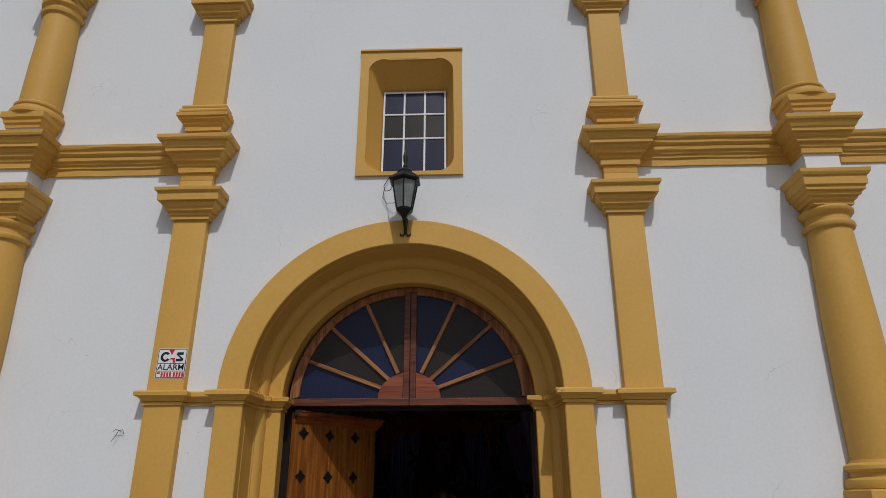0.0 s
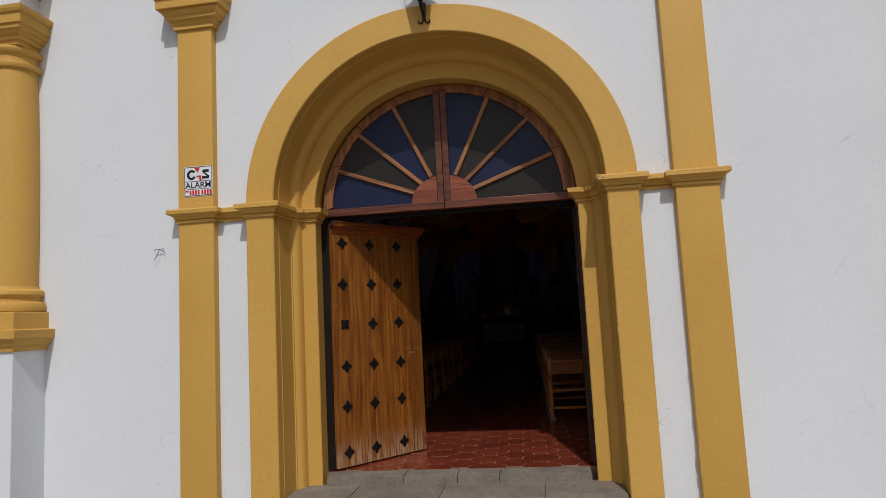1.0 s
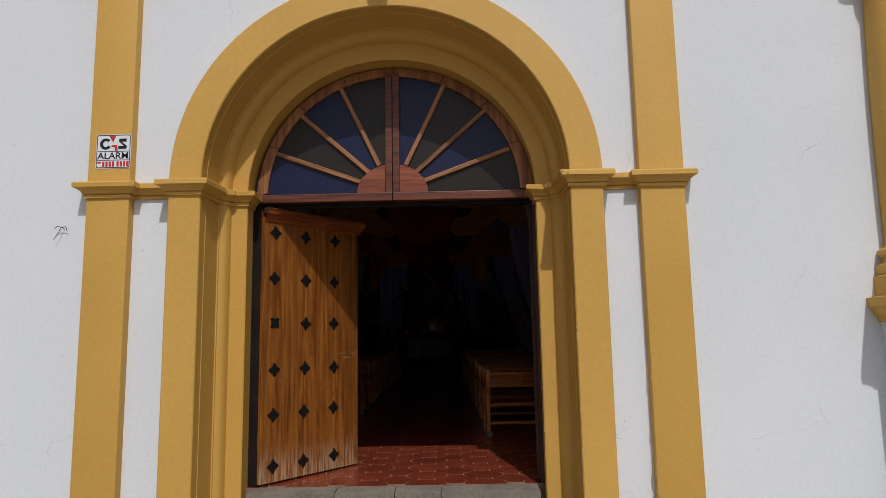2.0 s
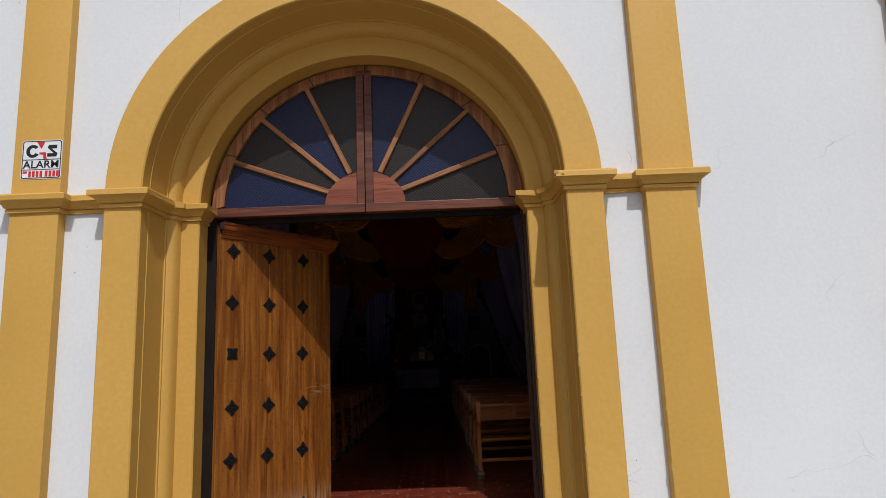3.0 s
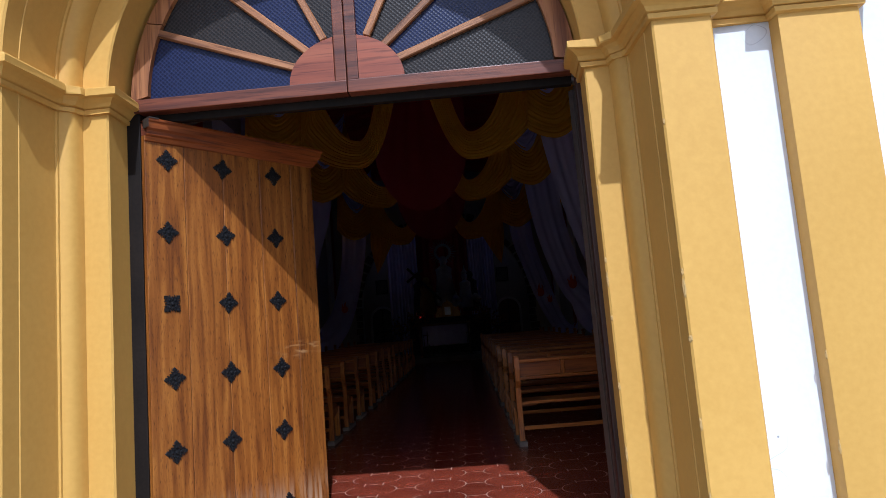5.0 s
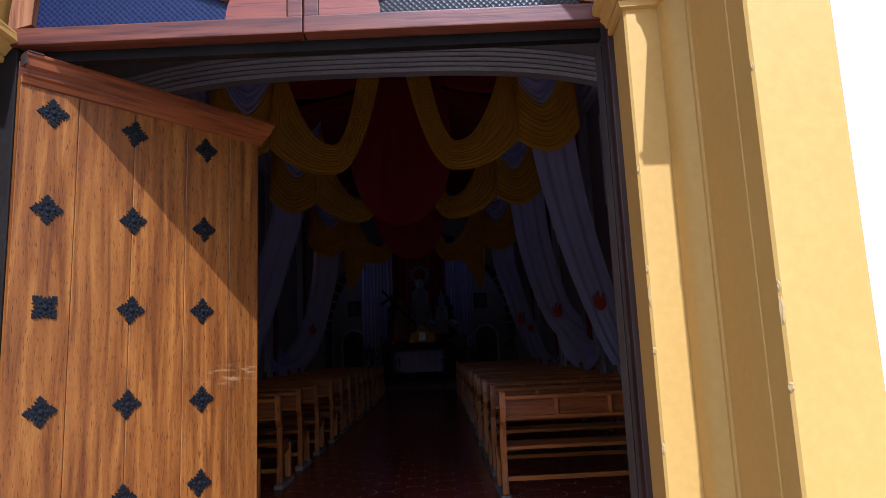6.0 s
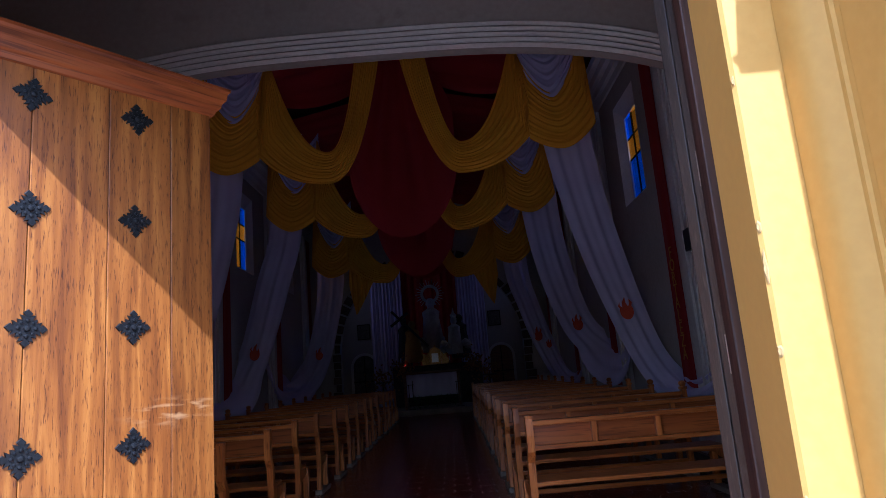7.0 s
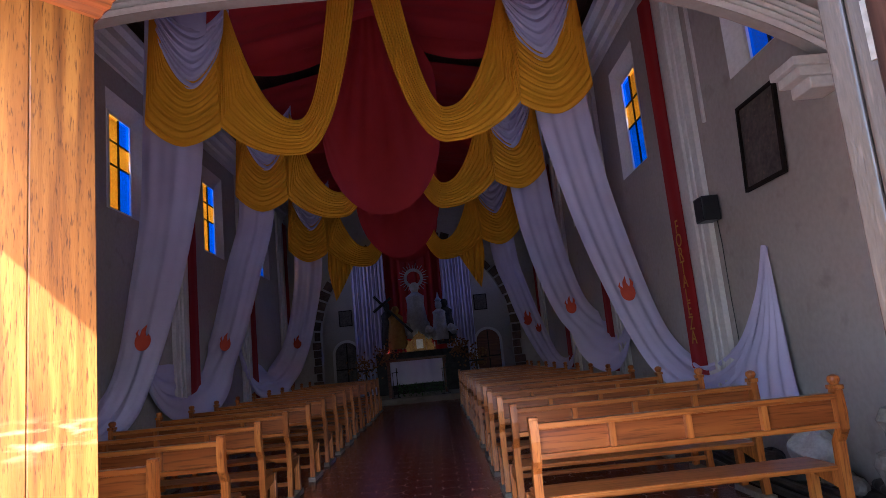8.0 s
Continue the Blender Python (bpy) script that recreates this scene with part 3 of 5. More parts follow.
# ---- fanlight and door frame ----
fan = thing("fanlight", "half-round fanlight of patterned blue and brown glass in brown wood", "fanlight", kind="structure")
ZF = 2.935
for s in (-1, 1):
    a, b = sorted((s * 0.003, s * 1.43))
    part("transom", boxes((a, b, 0.575, 0.665, 2.85, ZF), bevel=0.006), DARKWOOD, fan, "dark red-brown transom")
    a, b = sorted((s * 0.003, s * 0.075))
    part("mullion", boxes((a, b, 0.58, 0.66, ZF - 0.002, ZF + 1.30), bevel=0.006), DARKWOOD, fan)
    for k in range(4):
        a0, a1 = (22.4 * k + 1, 22.4 * k + 23.1) if s > 0 else (180 - 22.4 * k - 23.1, 180 - 22.4 * k - 1)
        ring = arc(0.02, ZF - 0.03, 1.438, 1.385, a0, a1, 8) + arc(0.01, ZF, 1.315, 1.262, a1, a0, 8)
        part("rim", plate(ring, [], 0.585, 0.655), RIMWOOD, fan)
    for ang in (20, 41.5, 64.5):
        aa = ang if s > 0 else 180 - ang
        c, sn = math.cos(radians(aa)), math.sin(radians(aa))
        m = Matrix.Translation((0, 0.615, ZF)) @ Matrix.Rotation(-radians(aa), 4, "Y")
        bm = bmesh.new()
        box(bm, 0.32, 1.31, -0.028, 0.028, -0.024, 0.024)
        bmesh.ops.bevel(bm, geom=list(bm.edges), offset=0.006, segments=1, affect="EDGES")
        ob = part("spoke", bm, SPOKEWOOD_X, fan)
        ob.matrix_local = m
    hub = [(s * 0.078, ZF)] + [(s * max(x, 0.078), z) for x, z in arc(0, ZF, 0.37, 0.30, 0, 88, 12)]
    part("hub", plate(hub, [], 0.578, 0.652), HUBWOOD, fan, "red-brown quarter-round hub")
    for k in range(4):
        lo, hi = (0, 20, 41.5, 64.5)[k], (20, 41.5, 64.5, 90)[k]
        a0, a1 = (lo, hi) if s > 0 else (180 - hi, 180 - lo)
        sector = arc(0, ZF, 1.34, 1.29, a0, a1, 6) + arc(0, ZF, 0.25, 0.2, a1, a0, 3)
        blue = (k % 2 == 0) if s < 0 else (k % 2 == 1)
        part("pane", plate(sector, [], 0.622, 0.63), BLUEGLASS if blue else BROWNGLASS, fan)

frame_ob = thing("door_1", "dark door frame of the church entrance", "door frame", kind="structure")
for s in (-1, 1):
    a, b = (-1.463, -1.372) if s < 0 else (1.442, 1.476)
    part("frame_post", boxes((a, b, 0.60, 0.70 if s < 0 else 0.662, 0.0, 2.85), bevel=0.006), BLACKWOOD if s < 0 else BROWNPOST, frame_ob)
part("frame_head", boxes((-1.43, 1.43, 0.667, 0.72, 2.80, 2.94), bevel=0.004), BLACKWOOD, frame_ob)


# ---- door leaves ----
def rosette():
    """Wrought quatrefoil nail plate with five raised bosses."""
    bm = bmesh.new()
    star = [(0.072, 0), (0.056, 0.016), (0.045, 0.008), (0.050, 0.027), (0.031, 0.017), (0.034, 0.034)]
    pts = []
    for q in range(4):
        c, s = math.cos(q * math.pi / 2), math.sin(q * math.pi / 2)
        half = star + [(y, x) for x, y in star[-2:0:-1]]
        pts += [(x * c - y * s, x * s + y * c) for x, y in half]
    f = [bm.verts.new((x, -0.008, z)) for x, z in pts]
    g = [bm.verts.new((x * 1.06, 0.002, z * 1.06)) for x, z in pts]
    bm.faces.new(f)
    for i in range(len(f)):
        j = (i + 1) % len(f)
        bm.faces.new((f[i], f[j], g[j], g[i]))
    for x, z, r in ((0, 0, 0.015), (0.03, 0, 0.009), (-0.03, 0, 0.009), (0, 0.03, 0.009), (0, -0.03, 0.009), (0.02, 0.02, 0.007), (-0.02, 0.02, 0.007), (0.02, -0.02, 0.007), (-0.02, -0.02, 0.007)):
        top = bm.verts.new((x, -0.008 - r * 0.8, z))
        mid = [bm.verts.new((x + 0.7 * r * math.cos(k * math.pi / 4), -0.008 - 0.55 * r, z + 0.7 * r * math.sin(k * math.pi / 4))) for k in range(8)]
        rim = [bm.verts.new((x + r * math.cos(k * math.pi / 4), -0.007, z + r * math.sin(k * math.pi / 4))) for k in range(8)]
        for k in range(8):
            j = (k + 1) % 8
            bm.faces.new((top, mid[k], mid[j]))
            bm.faces.new((mid[k], rim[k], rim[j], mid[j]))
    return bm


leaf = thing("door_leaf", "tall half-open plank door leaf studded with black iron rosettes", "door", pose(-1.358, 0.555, 0, 0, 0, 52.6))
edges = (0.034, 0.30, 0.585, 0.885, 1.165, 1.37)
for a, b in zip(edges, edges[1:]):
    bm = boxes((a + 0.0012, b - 0.0012, 0.0, 0.045, 0.02, 2.70))
    bmesh.ops.bevel(bm, geom=[e for e in bm.edges if abs(e.verts[0].co.z - e.verts[1].co.z) > 1], offset=0.003, segments=1, affect="EDGES")
    part("plank", bm, DOORWOOD, leaf)
part("back_frame", boxes((0.034, 0.12, 0.046, 0.09, 0.02, 2.79), (1.25, 1.37, 0.046, 0.09, 0.02, 2.79), (0.12, 1.25, 0.046, 0.09, 0.05, 0.2), (0.12, 1.25, 0.046, 0.09, 1.3, 1.45), (0.12, 1.25, 0.046, 0.09, 2.6, 2.79)), DARKWOOD, leaf)
cor = [(0.0, 2.66), (0.012, 2.665), (0.02, 2.69), (0.035, 2.70), (0.04, 2.725), (0.055, 2.74), (0.06, 2.775), (0.07, 2.785), (0.07, 2.80), (-0.05, 2.80)]
part("cornice", moulding([(0.034, 0.0), (1.375, 0.0), (1.375, 0.09)], cor), CORNWOOD, leaf, "orange-brown moulded cornice strip")
# thin grey boxes standing for the torn film on the cornice corner
part("corner_film", boxes((0.034, 0.10, -0.076, -0.02, 2.797, 2.804), (0.029, 0.033, -0.07, 0.0, 2.74, 2.80)), GREYLEAF, leaf, "torn shiny film on the corner")
base_rosette = None
for j, z in enumerate((0.172, 0.675, 1.127, 1.604, 2.069, 2.547)):
    for i, x in enumerate((0.185, 0.583, 1.0)):
        if base_rosette is None:
            base_rosette = ob = part("rosette", rosette(), IRON, leaf, smooth=True)
        else:
            ob = new("rosette", base_rosette.data)
            ob.parent = leaf
        ob.matrix_local = pose(x + random.uniform(-0.01, 0.01), 0, z + random.uniform(-0.006, 0.006), 0, 45 if (i, j) == (0, 3) else random.uniform(-6, 6), 0)

leaf_r = thing("door_leaf", "door leaf folded back open, its worn grey-brown edge showing", "door", pose(1.464, 0.668, 0, 0, 0, 31))
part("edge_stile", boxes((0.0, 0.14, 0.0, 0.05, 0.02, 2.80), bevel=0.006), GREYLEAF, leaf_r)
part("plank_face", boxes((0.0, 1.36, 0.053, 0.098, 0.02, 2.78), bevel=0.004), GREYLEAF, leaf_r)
part("back_frame", boxes((0.141, 1.36, 0.0, 0.05, 0.05, 0.2), (1.2, 1.36, 0.0, 0.05, 0.2, 2.6), (0.141, 1.36, 0.0, 0.05, 2.6, 2.79)), DARKWOOD, leaf_r)
for z in (0.55, 1.30, 1.90):
    bm = joined(lathe([(0.009, z - 0.07), (0.009, z + 0.07)], 10, -0.008, -0.004), boxes((-0.004, 0.0, 0.0, 0.022, z - 0.06, z + 0.06)))
    part("hinge", bm, HINGE, leaf_r, "worn metal butt hinge", smooth=True)

# ---- doorstep ----
step = thing("doorstep", "worn grey stone slab step at the church door", "step", kind="structure")
part("bedding", boxes((-1.66, 1.66, -0.17, 0.58, -0.3, -0.12)), STONE, step)


def slab(x0, x1, y0, y1, z0, z1):
    """A worn stone: rounded arrises, a slightly uneven top."""
    bm = bmesh.new()
    nx, ny = max(3, int((x1 - x0) / 0.07)), max(3, int((y1 - y0) / 0.07))
    for i in range(nx + 1):
        for j in range(ny + 1):
            bm.verts.new((x0 + (x1 - x0) * i / nx, y0 + (y1 - y0) * j / ny + (rnd_s.uniform(-0.008, 0.004) if j == 0 else 0), z1 + rnd_s.uniform(-0.004, 0.003) - (0.012 if j == 0 else 0) - (0.004 if i in (0, nx) else 0)))
    bm.verts.ensure_lookup_table()
    for i in range(nx):
        for j in range(ny):
            k = i * (ny + 1) + j
            bm.faces.new([bm.verts[q] for q in (k, k + ny + 1, k + ny + 2, k + 1)])
    edge = [e for e in bm.edges if e.is_boundary]
    low = bmesh.ops.extrude_edge_only(bm, edges=edge)["geom"]
    for vt in low:
        if isinstance(vt, bmesh.types.BMVert):
            vt.co.z = z0 + rnd_s.uniform(0, 0.004)
            vt.co.y += rnd_s.uniform(-0.006, 0.006)
    return bm


rnd_s = random.Random(31)
xs = (-1.685, -1.02, -0.10, 0.92, 1.685)
for a, b in zip(xs, xs[1:]):
    part("slab", slab(a + 0.005, b - 0.005, -0.23, 0.375, -0.205, -0.088 + rnd_s.uniform(-0.006, 0.004)), STONE, step, smooth=True)
xs = (-1.39, -0.55, 0.02, 0.46, 1.40)
for a, b in zip(xs, xs[1:]):
    part("slab", slab(a + 0.004, b - 0.004, 0.34, 0.595, -0.12, -0.003 + rnd_s.uniform(-0.003, 0.003)), STONE, step, smooth=True)

# ---- knocked-off paint along the arrises ----
rnd = random.Random(12)


def chip(x, y, z, w, h, turn):
    """A shallow broken patch on an edge, rough and paler than the paint."""
    bm = bmesh.new()
    n = 11
    w, h = w * 0.6, h * 0.85
    rim = [(w * (0.8 + 0.35 * rnd.random()) * math.cos(6.283 * k / n), h * (0.8 + 0.35 * rnd.random()) * math.sin(6.283 * k / n)) for k in range(n)]
    c = bm.verts.new((0, -0.002, 0))
    mid = [bm.verts.new((a * 0.6, -0.0022 - 0.0015 * rnd.random(), b * 0.6)) for a, b in rim]
    out = [bm.verts.new((a, 0.002, b)) for a, b in rim]
    for k in range(n):
        j = (k + 1) % n
        bm.faces.new((c, mid[k], mid[j]))
        bm.faces.new((mid[k], out[k], out[j], mid[j]))
    ob = part("paint_chip", bm, CHIP, portal, smooth=True)
    ob.matrix_local = pose(x, y, z, 0, 0, turn)


for z, w, h in ((0.55, 0.012, 0.05), (0.92, 0.014, 0.03), (1.30, 0.016, 0.018), (1.52, 0.010, 0.06), (1.63, 0.012, 0.02), (0.30, 0.014, 0.05), (2.05, 0.008, 0.02)):
    chip(1.456, 0.356, z, w, h, -38)
for z, w, h in ((0.42, 0.014, 0.06), (0.78, 0.012, 0.04), (1.18, 0.020, 0.022), (1.42, 0.016, 0.06), (1.50, 0.012, 0.02), (2.25, 0.010, 0.02)):
    chip(1.702, -0.198, z, w, h, -42)
for z, w, h in ((0.10, 0.014, 0.06), (0.25, 0.02, 0.09), (0.62, 0.012, 0.04), (1.05, 0.010, 0.03)):
    chip(2.348, PILASTER_Y + 0.001, z, w, h, -42)


for x, y, z, w, h in ((1.615, -0.293, 2.900, 0.035, 0.022), (1.66, -0.296, 2.885, 0.028, 0.014), (1.608, -0.27, 2.87, 0.022, 0.02)):
    chip(x, y, z, w, h, -20)


# ---- nave: its axis is turned a little against the facade ----
NV = Matrix.Translation((0, 0.7, 0)) @ Matrix.Rotation(0.0208, 4, "Z") @ Matrix.Translation((0, -0.7, 0))
XW, END = 3.88, 25.0  # half width and end wall of the nave


def inside(ob):
    ob.matrix_world = NV @ ob.matrix_world
    return ob


def part_in(name, bm, material, label, category, smooth=False):
    return inside(tagged(part(name, bm, material, smooth=smooth), label, category, kind="structure"))


floor = part_in("floor", boxes((-XW - 0.3, XW + 0.3, 0.59, END, -0.3, -0.0007)), GROUT, "worn red patterned tile floor with pale joints", "floor")

WV = (5.22, 9.12, 13.02, 16.92, 22.6)  # window centres along the nave; last pair unseen, added to brighten the altar
WZ0, WZ1, WH = 3.90, 5.72, 0.62


def side_wall(side):
    """A nave wall with splayed window openings; plate() runs along its length."""
    holes = [[(v - WH, WZ0), (v + WH, WZ0), (v + WH, WZ1), (v - WH, WZ1)] for v in WV]
    bm = plate([(0.72, -0.3), (END, -0.3), (END, 6.75), (0.72, 6.75)], holes, 0.0, 0.62)
    m = Matrix(((0, side, 0, side * XW), (1, 0, 0, 0), (0, 0, 1, 0), (0, 0, 0, 1)))
    bmesh.ops.transform(bm, matrix=m, verts=bm.verts)
    return bm


for side, name in ((-1, "wall_west"), (1, "wall_east")):
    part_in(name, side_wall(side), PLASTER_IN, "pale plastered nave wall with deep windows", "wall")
    # moulded cornice under the roof
    path = [(side * XW, 4.35), (side * XW, END)]
    prof = [(0.0, 6.10), (0.03, 6.12), (0.05, 6.22), (0.10, 6.26), (0.12, 6.36), (0.19, 6.41), (0.21, 6.52), (0.30, 6.57), (0.32, 6.66), (0.0, 6.70)]
    part_in("cornice", moulding(path, [(-side * -o if side < 0 else -o, z) for o, z in prof] if side > 0 else prof), MOULD_IN, "pale moulded cornice along the nave", "cornice")

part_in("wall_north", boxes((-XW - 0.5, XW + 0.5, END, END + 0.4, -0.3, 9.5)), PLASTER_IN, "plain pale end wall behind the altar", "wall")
# gabled board ceiling
bm = bmesh.new()
for side in (-1, 1):
    for k in range(12):
        x0, x1 = side * (XW + 0.4) * k / 12, side * (XW + 0.4) * (k + 0.97) / 12
        z0, z1 = 7.6 - 0.9 * k / 12, 7.6 - 0.9 * (k + 0.97) / 12
        vs = [bm.verts.new(p) for p in ((x0, 4.3, z0), (x1, 4.3, z1), (x1, END, z1), (x0, END, z0), (x0, 4.3, z0 + 0.06), (x1, 4.3, z1 + 0.06), (x1, END, z1 + 0.06), (x0, END, z0 + 0.06))]
        for f in ((0, 1, 2, 3), (4, 7, 6, 5), (0, 4, 5, 1), (1, 5, 6, 2), (2, 6, 7, 3), (3, 7, 4, 0)):
            bm.faces.new([vs[i] for i in f])
part_in("ceiling", bm, CEILWOOD, "dark timber boarded gable ceiling", "ceiling")
part_in("roof", joined(plate([(-XW - 0.9, 6.55), (0, 7.85), (XW + 0.9, 6.55), (XW + 0.9, 6.75), (0, 8.05), (-XW - 0.9, 6.75)], [], 0.5, END + 0.4)), DARKSTUFF, "dark tiled church roof", "roof")

# ---- choir arch under the loft ----
def arch_z(x):
    return 4.27 - 0.9 * abs(x / 3.9) ** 3.2


spring = arch_z(XW)
curve = [(XW * (i / 32 * 2 - 1), arch_z(XW * (i / 32 * 2 - 1))) for i in range(33)]
part_in("wall_choir", plate(curve + [(XW, 7.5), (-XW, 7.5)], [], 4.22, 4.34), PLASTER_IN, "plastered wall over the low choir arch", "wall")


def rib(r0, depth, w):
    """A half-round moulding that follows the choir arch."""
    bm = bmesh.new()
    rows = []
    for i in range(65):
        x = XW * (i / 32 - 1)
        slope = (arch_z(x + 0.01) - arch_z(x - 0.01)) / 0.02
        n = Vector((-slope, 1)).normalized()
        rows.append([bm.verts.new((x + n.x * (r0 + w * k / 6), 4.222 - depth * math.sin(math.pi * k / 6), arch_z(x) + n.y * (r0 + w * k / 6))) for k in range(7)])
    for a, b in zip(rows, rows[1:]):
        for k in range(6):
            bm.faces.new((a[k], b[k], b[k + 1], a[k + 1]))
    return bm


for k in range(5):
    part_in("arch_rib", rib(0.004 + 0.056 * k, 0.045 - 0.003 * k, 0.051), MOULD_IN, "pale rounded rib of the choir arch", "moulding", True)
for side in (-1, 1):
    a, b = sorted((side * (XW - 0.38), side * XW))
    part_in("arch_corbel", joined(boxes((a, b, 4.14, 4.50, 3.30, 3.37), bevel=0.01), boxes((a + (0.05 if side > 0 else 0), b - (0 if side > 0 else 0.05), 4.17, 4.48, 3.22, 3.298), bevel=0.01), boxes((a + (0.13 if side > 0 else 0), b - (0 if side > 0 else 0.13), 4.19, 4.46, 3.12, 3.218), bevel=0.012)), MOULD_IN, "pale moulded corbel carrying the choir arch", "corbel")
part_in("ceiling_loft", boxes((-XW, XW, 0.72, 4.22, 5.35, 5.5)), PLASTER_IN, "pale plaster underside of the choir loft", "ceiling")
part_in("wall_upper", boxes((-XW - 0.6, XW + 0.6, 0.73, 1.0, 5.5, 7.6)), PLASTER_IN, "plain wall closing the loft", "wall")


# ---- rough stone arch before the chancel ----
AW, AZ, AH = 2.98, 2.15, 2.95  # half width, springing, rise
hole = [(AW, 0.0), (AW, AZ)] + arc(0, AZ, AW, AH, 0, 180, 28)[1:-1] + [(-AW, AZ), (-AW, 0.0)]
chancel_wall = part_in("wall_chancel", plate([(XW, 0.0), (XW, 7.0), (-XW, 7.0), (-XW, 0.0)] + hole[::-1], [], 19.75, 20.15), PLASTER_IN, "shaded wall with a rough stone arch before the altar", "wall")
rnd_a = random.Random(17)
for k in range(30):
    a0, a1 = 180 * k / 30 + 0.6, 180 * (k + 1) / 30 - 0.6
    out_r, in_r = rnd_a.uniform(0.14, 0.30), rnd_a.uniform(0.0, 0.05)
    block = arc(0, AZ, AW - in_r, AH - in_r, a0, a1, 2) + arc(0, AZ, AW + out_r, AH + out_r, a1, a0, 2)
    part("voussoir", plate(block, [], 19.75 - rnd_a.uniform(0.03, 0.08), 19.748), ARCHSTONE, chancel_wall)
for side in (-1, 1):
    for k in range(9):
        a, b = sorted((side * (AW - rnd_a.uniform(0.0, 0.05)), side * (AW + rnd_a.uniform(0.14, 0.32))))
        part("stone", boxes((a, b, 19.75 - rnd_a.uniform(0.03, 0.08), 19.748, 0.01 + 0.238 * k, 0.225 + 0.238 * k), bevel=0.012), ARCHSTONE, chancel_wall)


# ---- nave windows ----
def nave_window(side, v):
    e = thing("window_2", "tall nave window of blue and amber glass panes", "window", NV @ Matrix(((0, side, 0, side * XW), (1, 0, 0, v), (0, 0, 1, 0), (0, 0, 0, 1))), group="nave windows", kind="structure")
    d = 0.12
    z0, z1, h = 3.95, 5.45, 0.36
    # splayed lining from the wall face to the glass
    bm = bmesh.new()
    big = [(-WH, WZ0), (WH, WZ0), (WH, WZ1), (-WH, WZ1)]
    low = [(-h, z0), (h, z0), (h, z1), (-h, z1)]
    ra, rb = [bm.verts.new((x, 0.0, z)) for x, z in big], [bm.verts.new((x, d, z)) for x, z in low]
    for i in range(4):
        j = (i + 1) % 4
        bm.faces.new((ra[i], ra[j], rb[j], rb[i]))
    part("lining", bm, MOULD_IN, e)
    part("frame", plate([(-h - 0.02, z0 - 0.02), (h + 0.02, z0 - 0.02), (h + 0.02, z1 + 0.02), (-h - 0.02, z1 + 0.02)], [[(-h + 0.03, z0 + 0.03), (h - 0.03, z0 + 0.03), (h - 0.03, z1 - 0.03), (-h + 0.03, z1 - 0.03)]], d - 0.03, d + 0.03), MOULD_IN, e)
    part("bar", boxes((-0.014, 0.014, d - 0.012, d + 0.012, z0, z1), (-h, h, d - 0.01, d + 0.01, z0 + 0.70, z0 + 0.72), (-h, h, d - 0.01, d + 0.01, z0 + 1.07, z0 + 1.09)), BLACKWOOD, e)
    tint = ((AMBER, SKYBLUE), (AMBER, AMBER), (AMBER, SKYBLUE)) if side < 0 else ((SKYBLUE, SKYBLUE), (AMBER, AMBER), (SKYBLUE, SKYBLUE))
    for j, (a, b) in enumerate(((z0 + 0.03, z0 + 0.70), (z0 + 0.72, z0 + 1.07), (z0 + 1.09, z1 - 0.03))):
        for i, (p, q) in enumerate(((-h + 0.03, -0.014), (0.014, h - 0.03))):
            t = tint[j][i]
            if side > 0 and i == 0:
                t = AMBER if j == 2 else t
            part("pane", boxes((p, q, d - 0.003, d + 0.003, a, b)), t, e).visible_shadow = False
    # area lamp standing in for daylight by this opening, strongest at the unseen pair
    lamp = bpy.data.lights.new("window_daylight", "AREA")
    lamp.shape, lamp.size, lamp.size_y, lamp.energy, lamp.color = "RECTANGLE", 0.66, 1.42, WINDOW_WATTS * (1.2 if v < 10 else 0.4 if v < 14 else 0.15 if v < 20 else 1.4), (0.68, 0.67, 1.0)
    lo = new("window_daylight", lamp)
    lo.matrix_world = NV @ look((side * (XW + d - 0.02), v, 4.7), (side * (XW - 1.0), v, 4.85))
    return e


WINDOW_WATTS = 0.56
for side in (-1, 1):
    for v in WV:
        nave_window(side, v)


# ---- wall pilasters with red banners ----
def wall_pilaster(side, v):
    e = thing("wall_pilaster", "pale moulded pilaster on the nave wall", "pilaster", NV @ Matrix(((0, -side, 0, side * XW), (1, 0, 0, v), (0, 0, 1, 0), (0, 0, 0, 1))), group="nave pilasters", kind="structure")
    part("body", boxes((-0.44, 0.44, 0.0, 0.07, 0.0, 6.08), bevel=0.01), MOULD_IN, e)
    part("fillet", boxes((-0.30, -0.26, 0.07, 0.095, 0.3, 5.9), bevel=0.006), MOULD_IN, e)
    part("fillet", boxes((-0.16, -0.10, 0.07, 0.11, 0.3, 5.9), bevel=0.008), MOULD_IN, e)
    return e


for side in (-1, 1):
    for v in (7.2, 11.1, 15.0, 18.9):
        wall_pilaster(side, v)

# added fill lamp inside the doorway, brightens the pews beyond the real daylight
dl = bpy.data.lights.new("door_fill", "AREA")
dl.shape, dl.size, dl.size_y, dl.energy, dl.color = "RECTANGLE", 2.6, 2.6, 1.3, (1.0, 0.95, 0.88)
new("door_fill", dl).matrix_world = look((0.05, 0.80, 1.45), (0.0, 6.0, 1.3))

# plain bright sky seen through the nave windows
glow, gt, gp = nodes_of("outside_brightness")
gp.inputs["Base Color"].default_value = (0.8, 0.8, 0.8, 1)
gp.inputs["Emission Color"].default_value, gp.inputs["Emission Strength"].default_value = (1.0, 0.97, 0.90, 1), 0.105
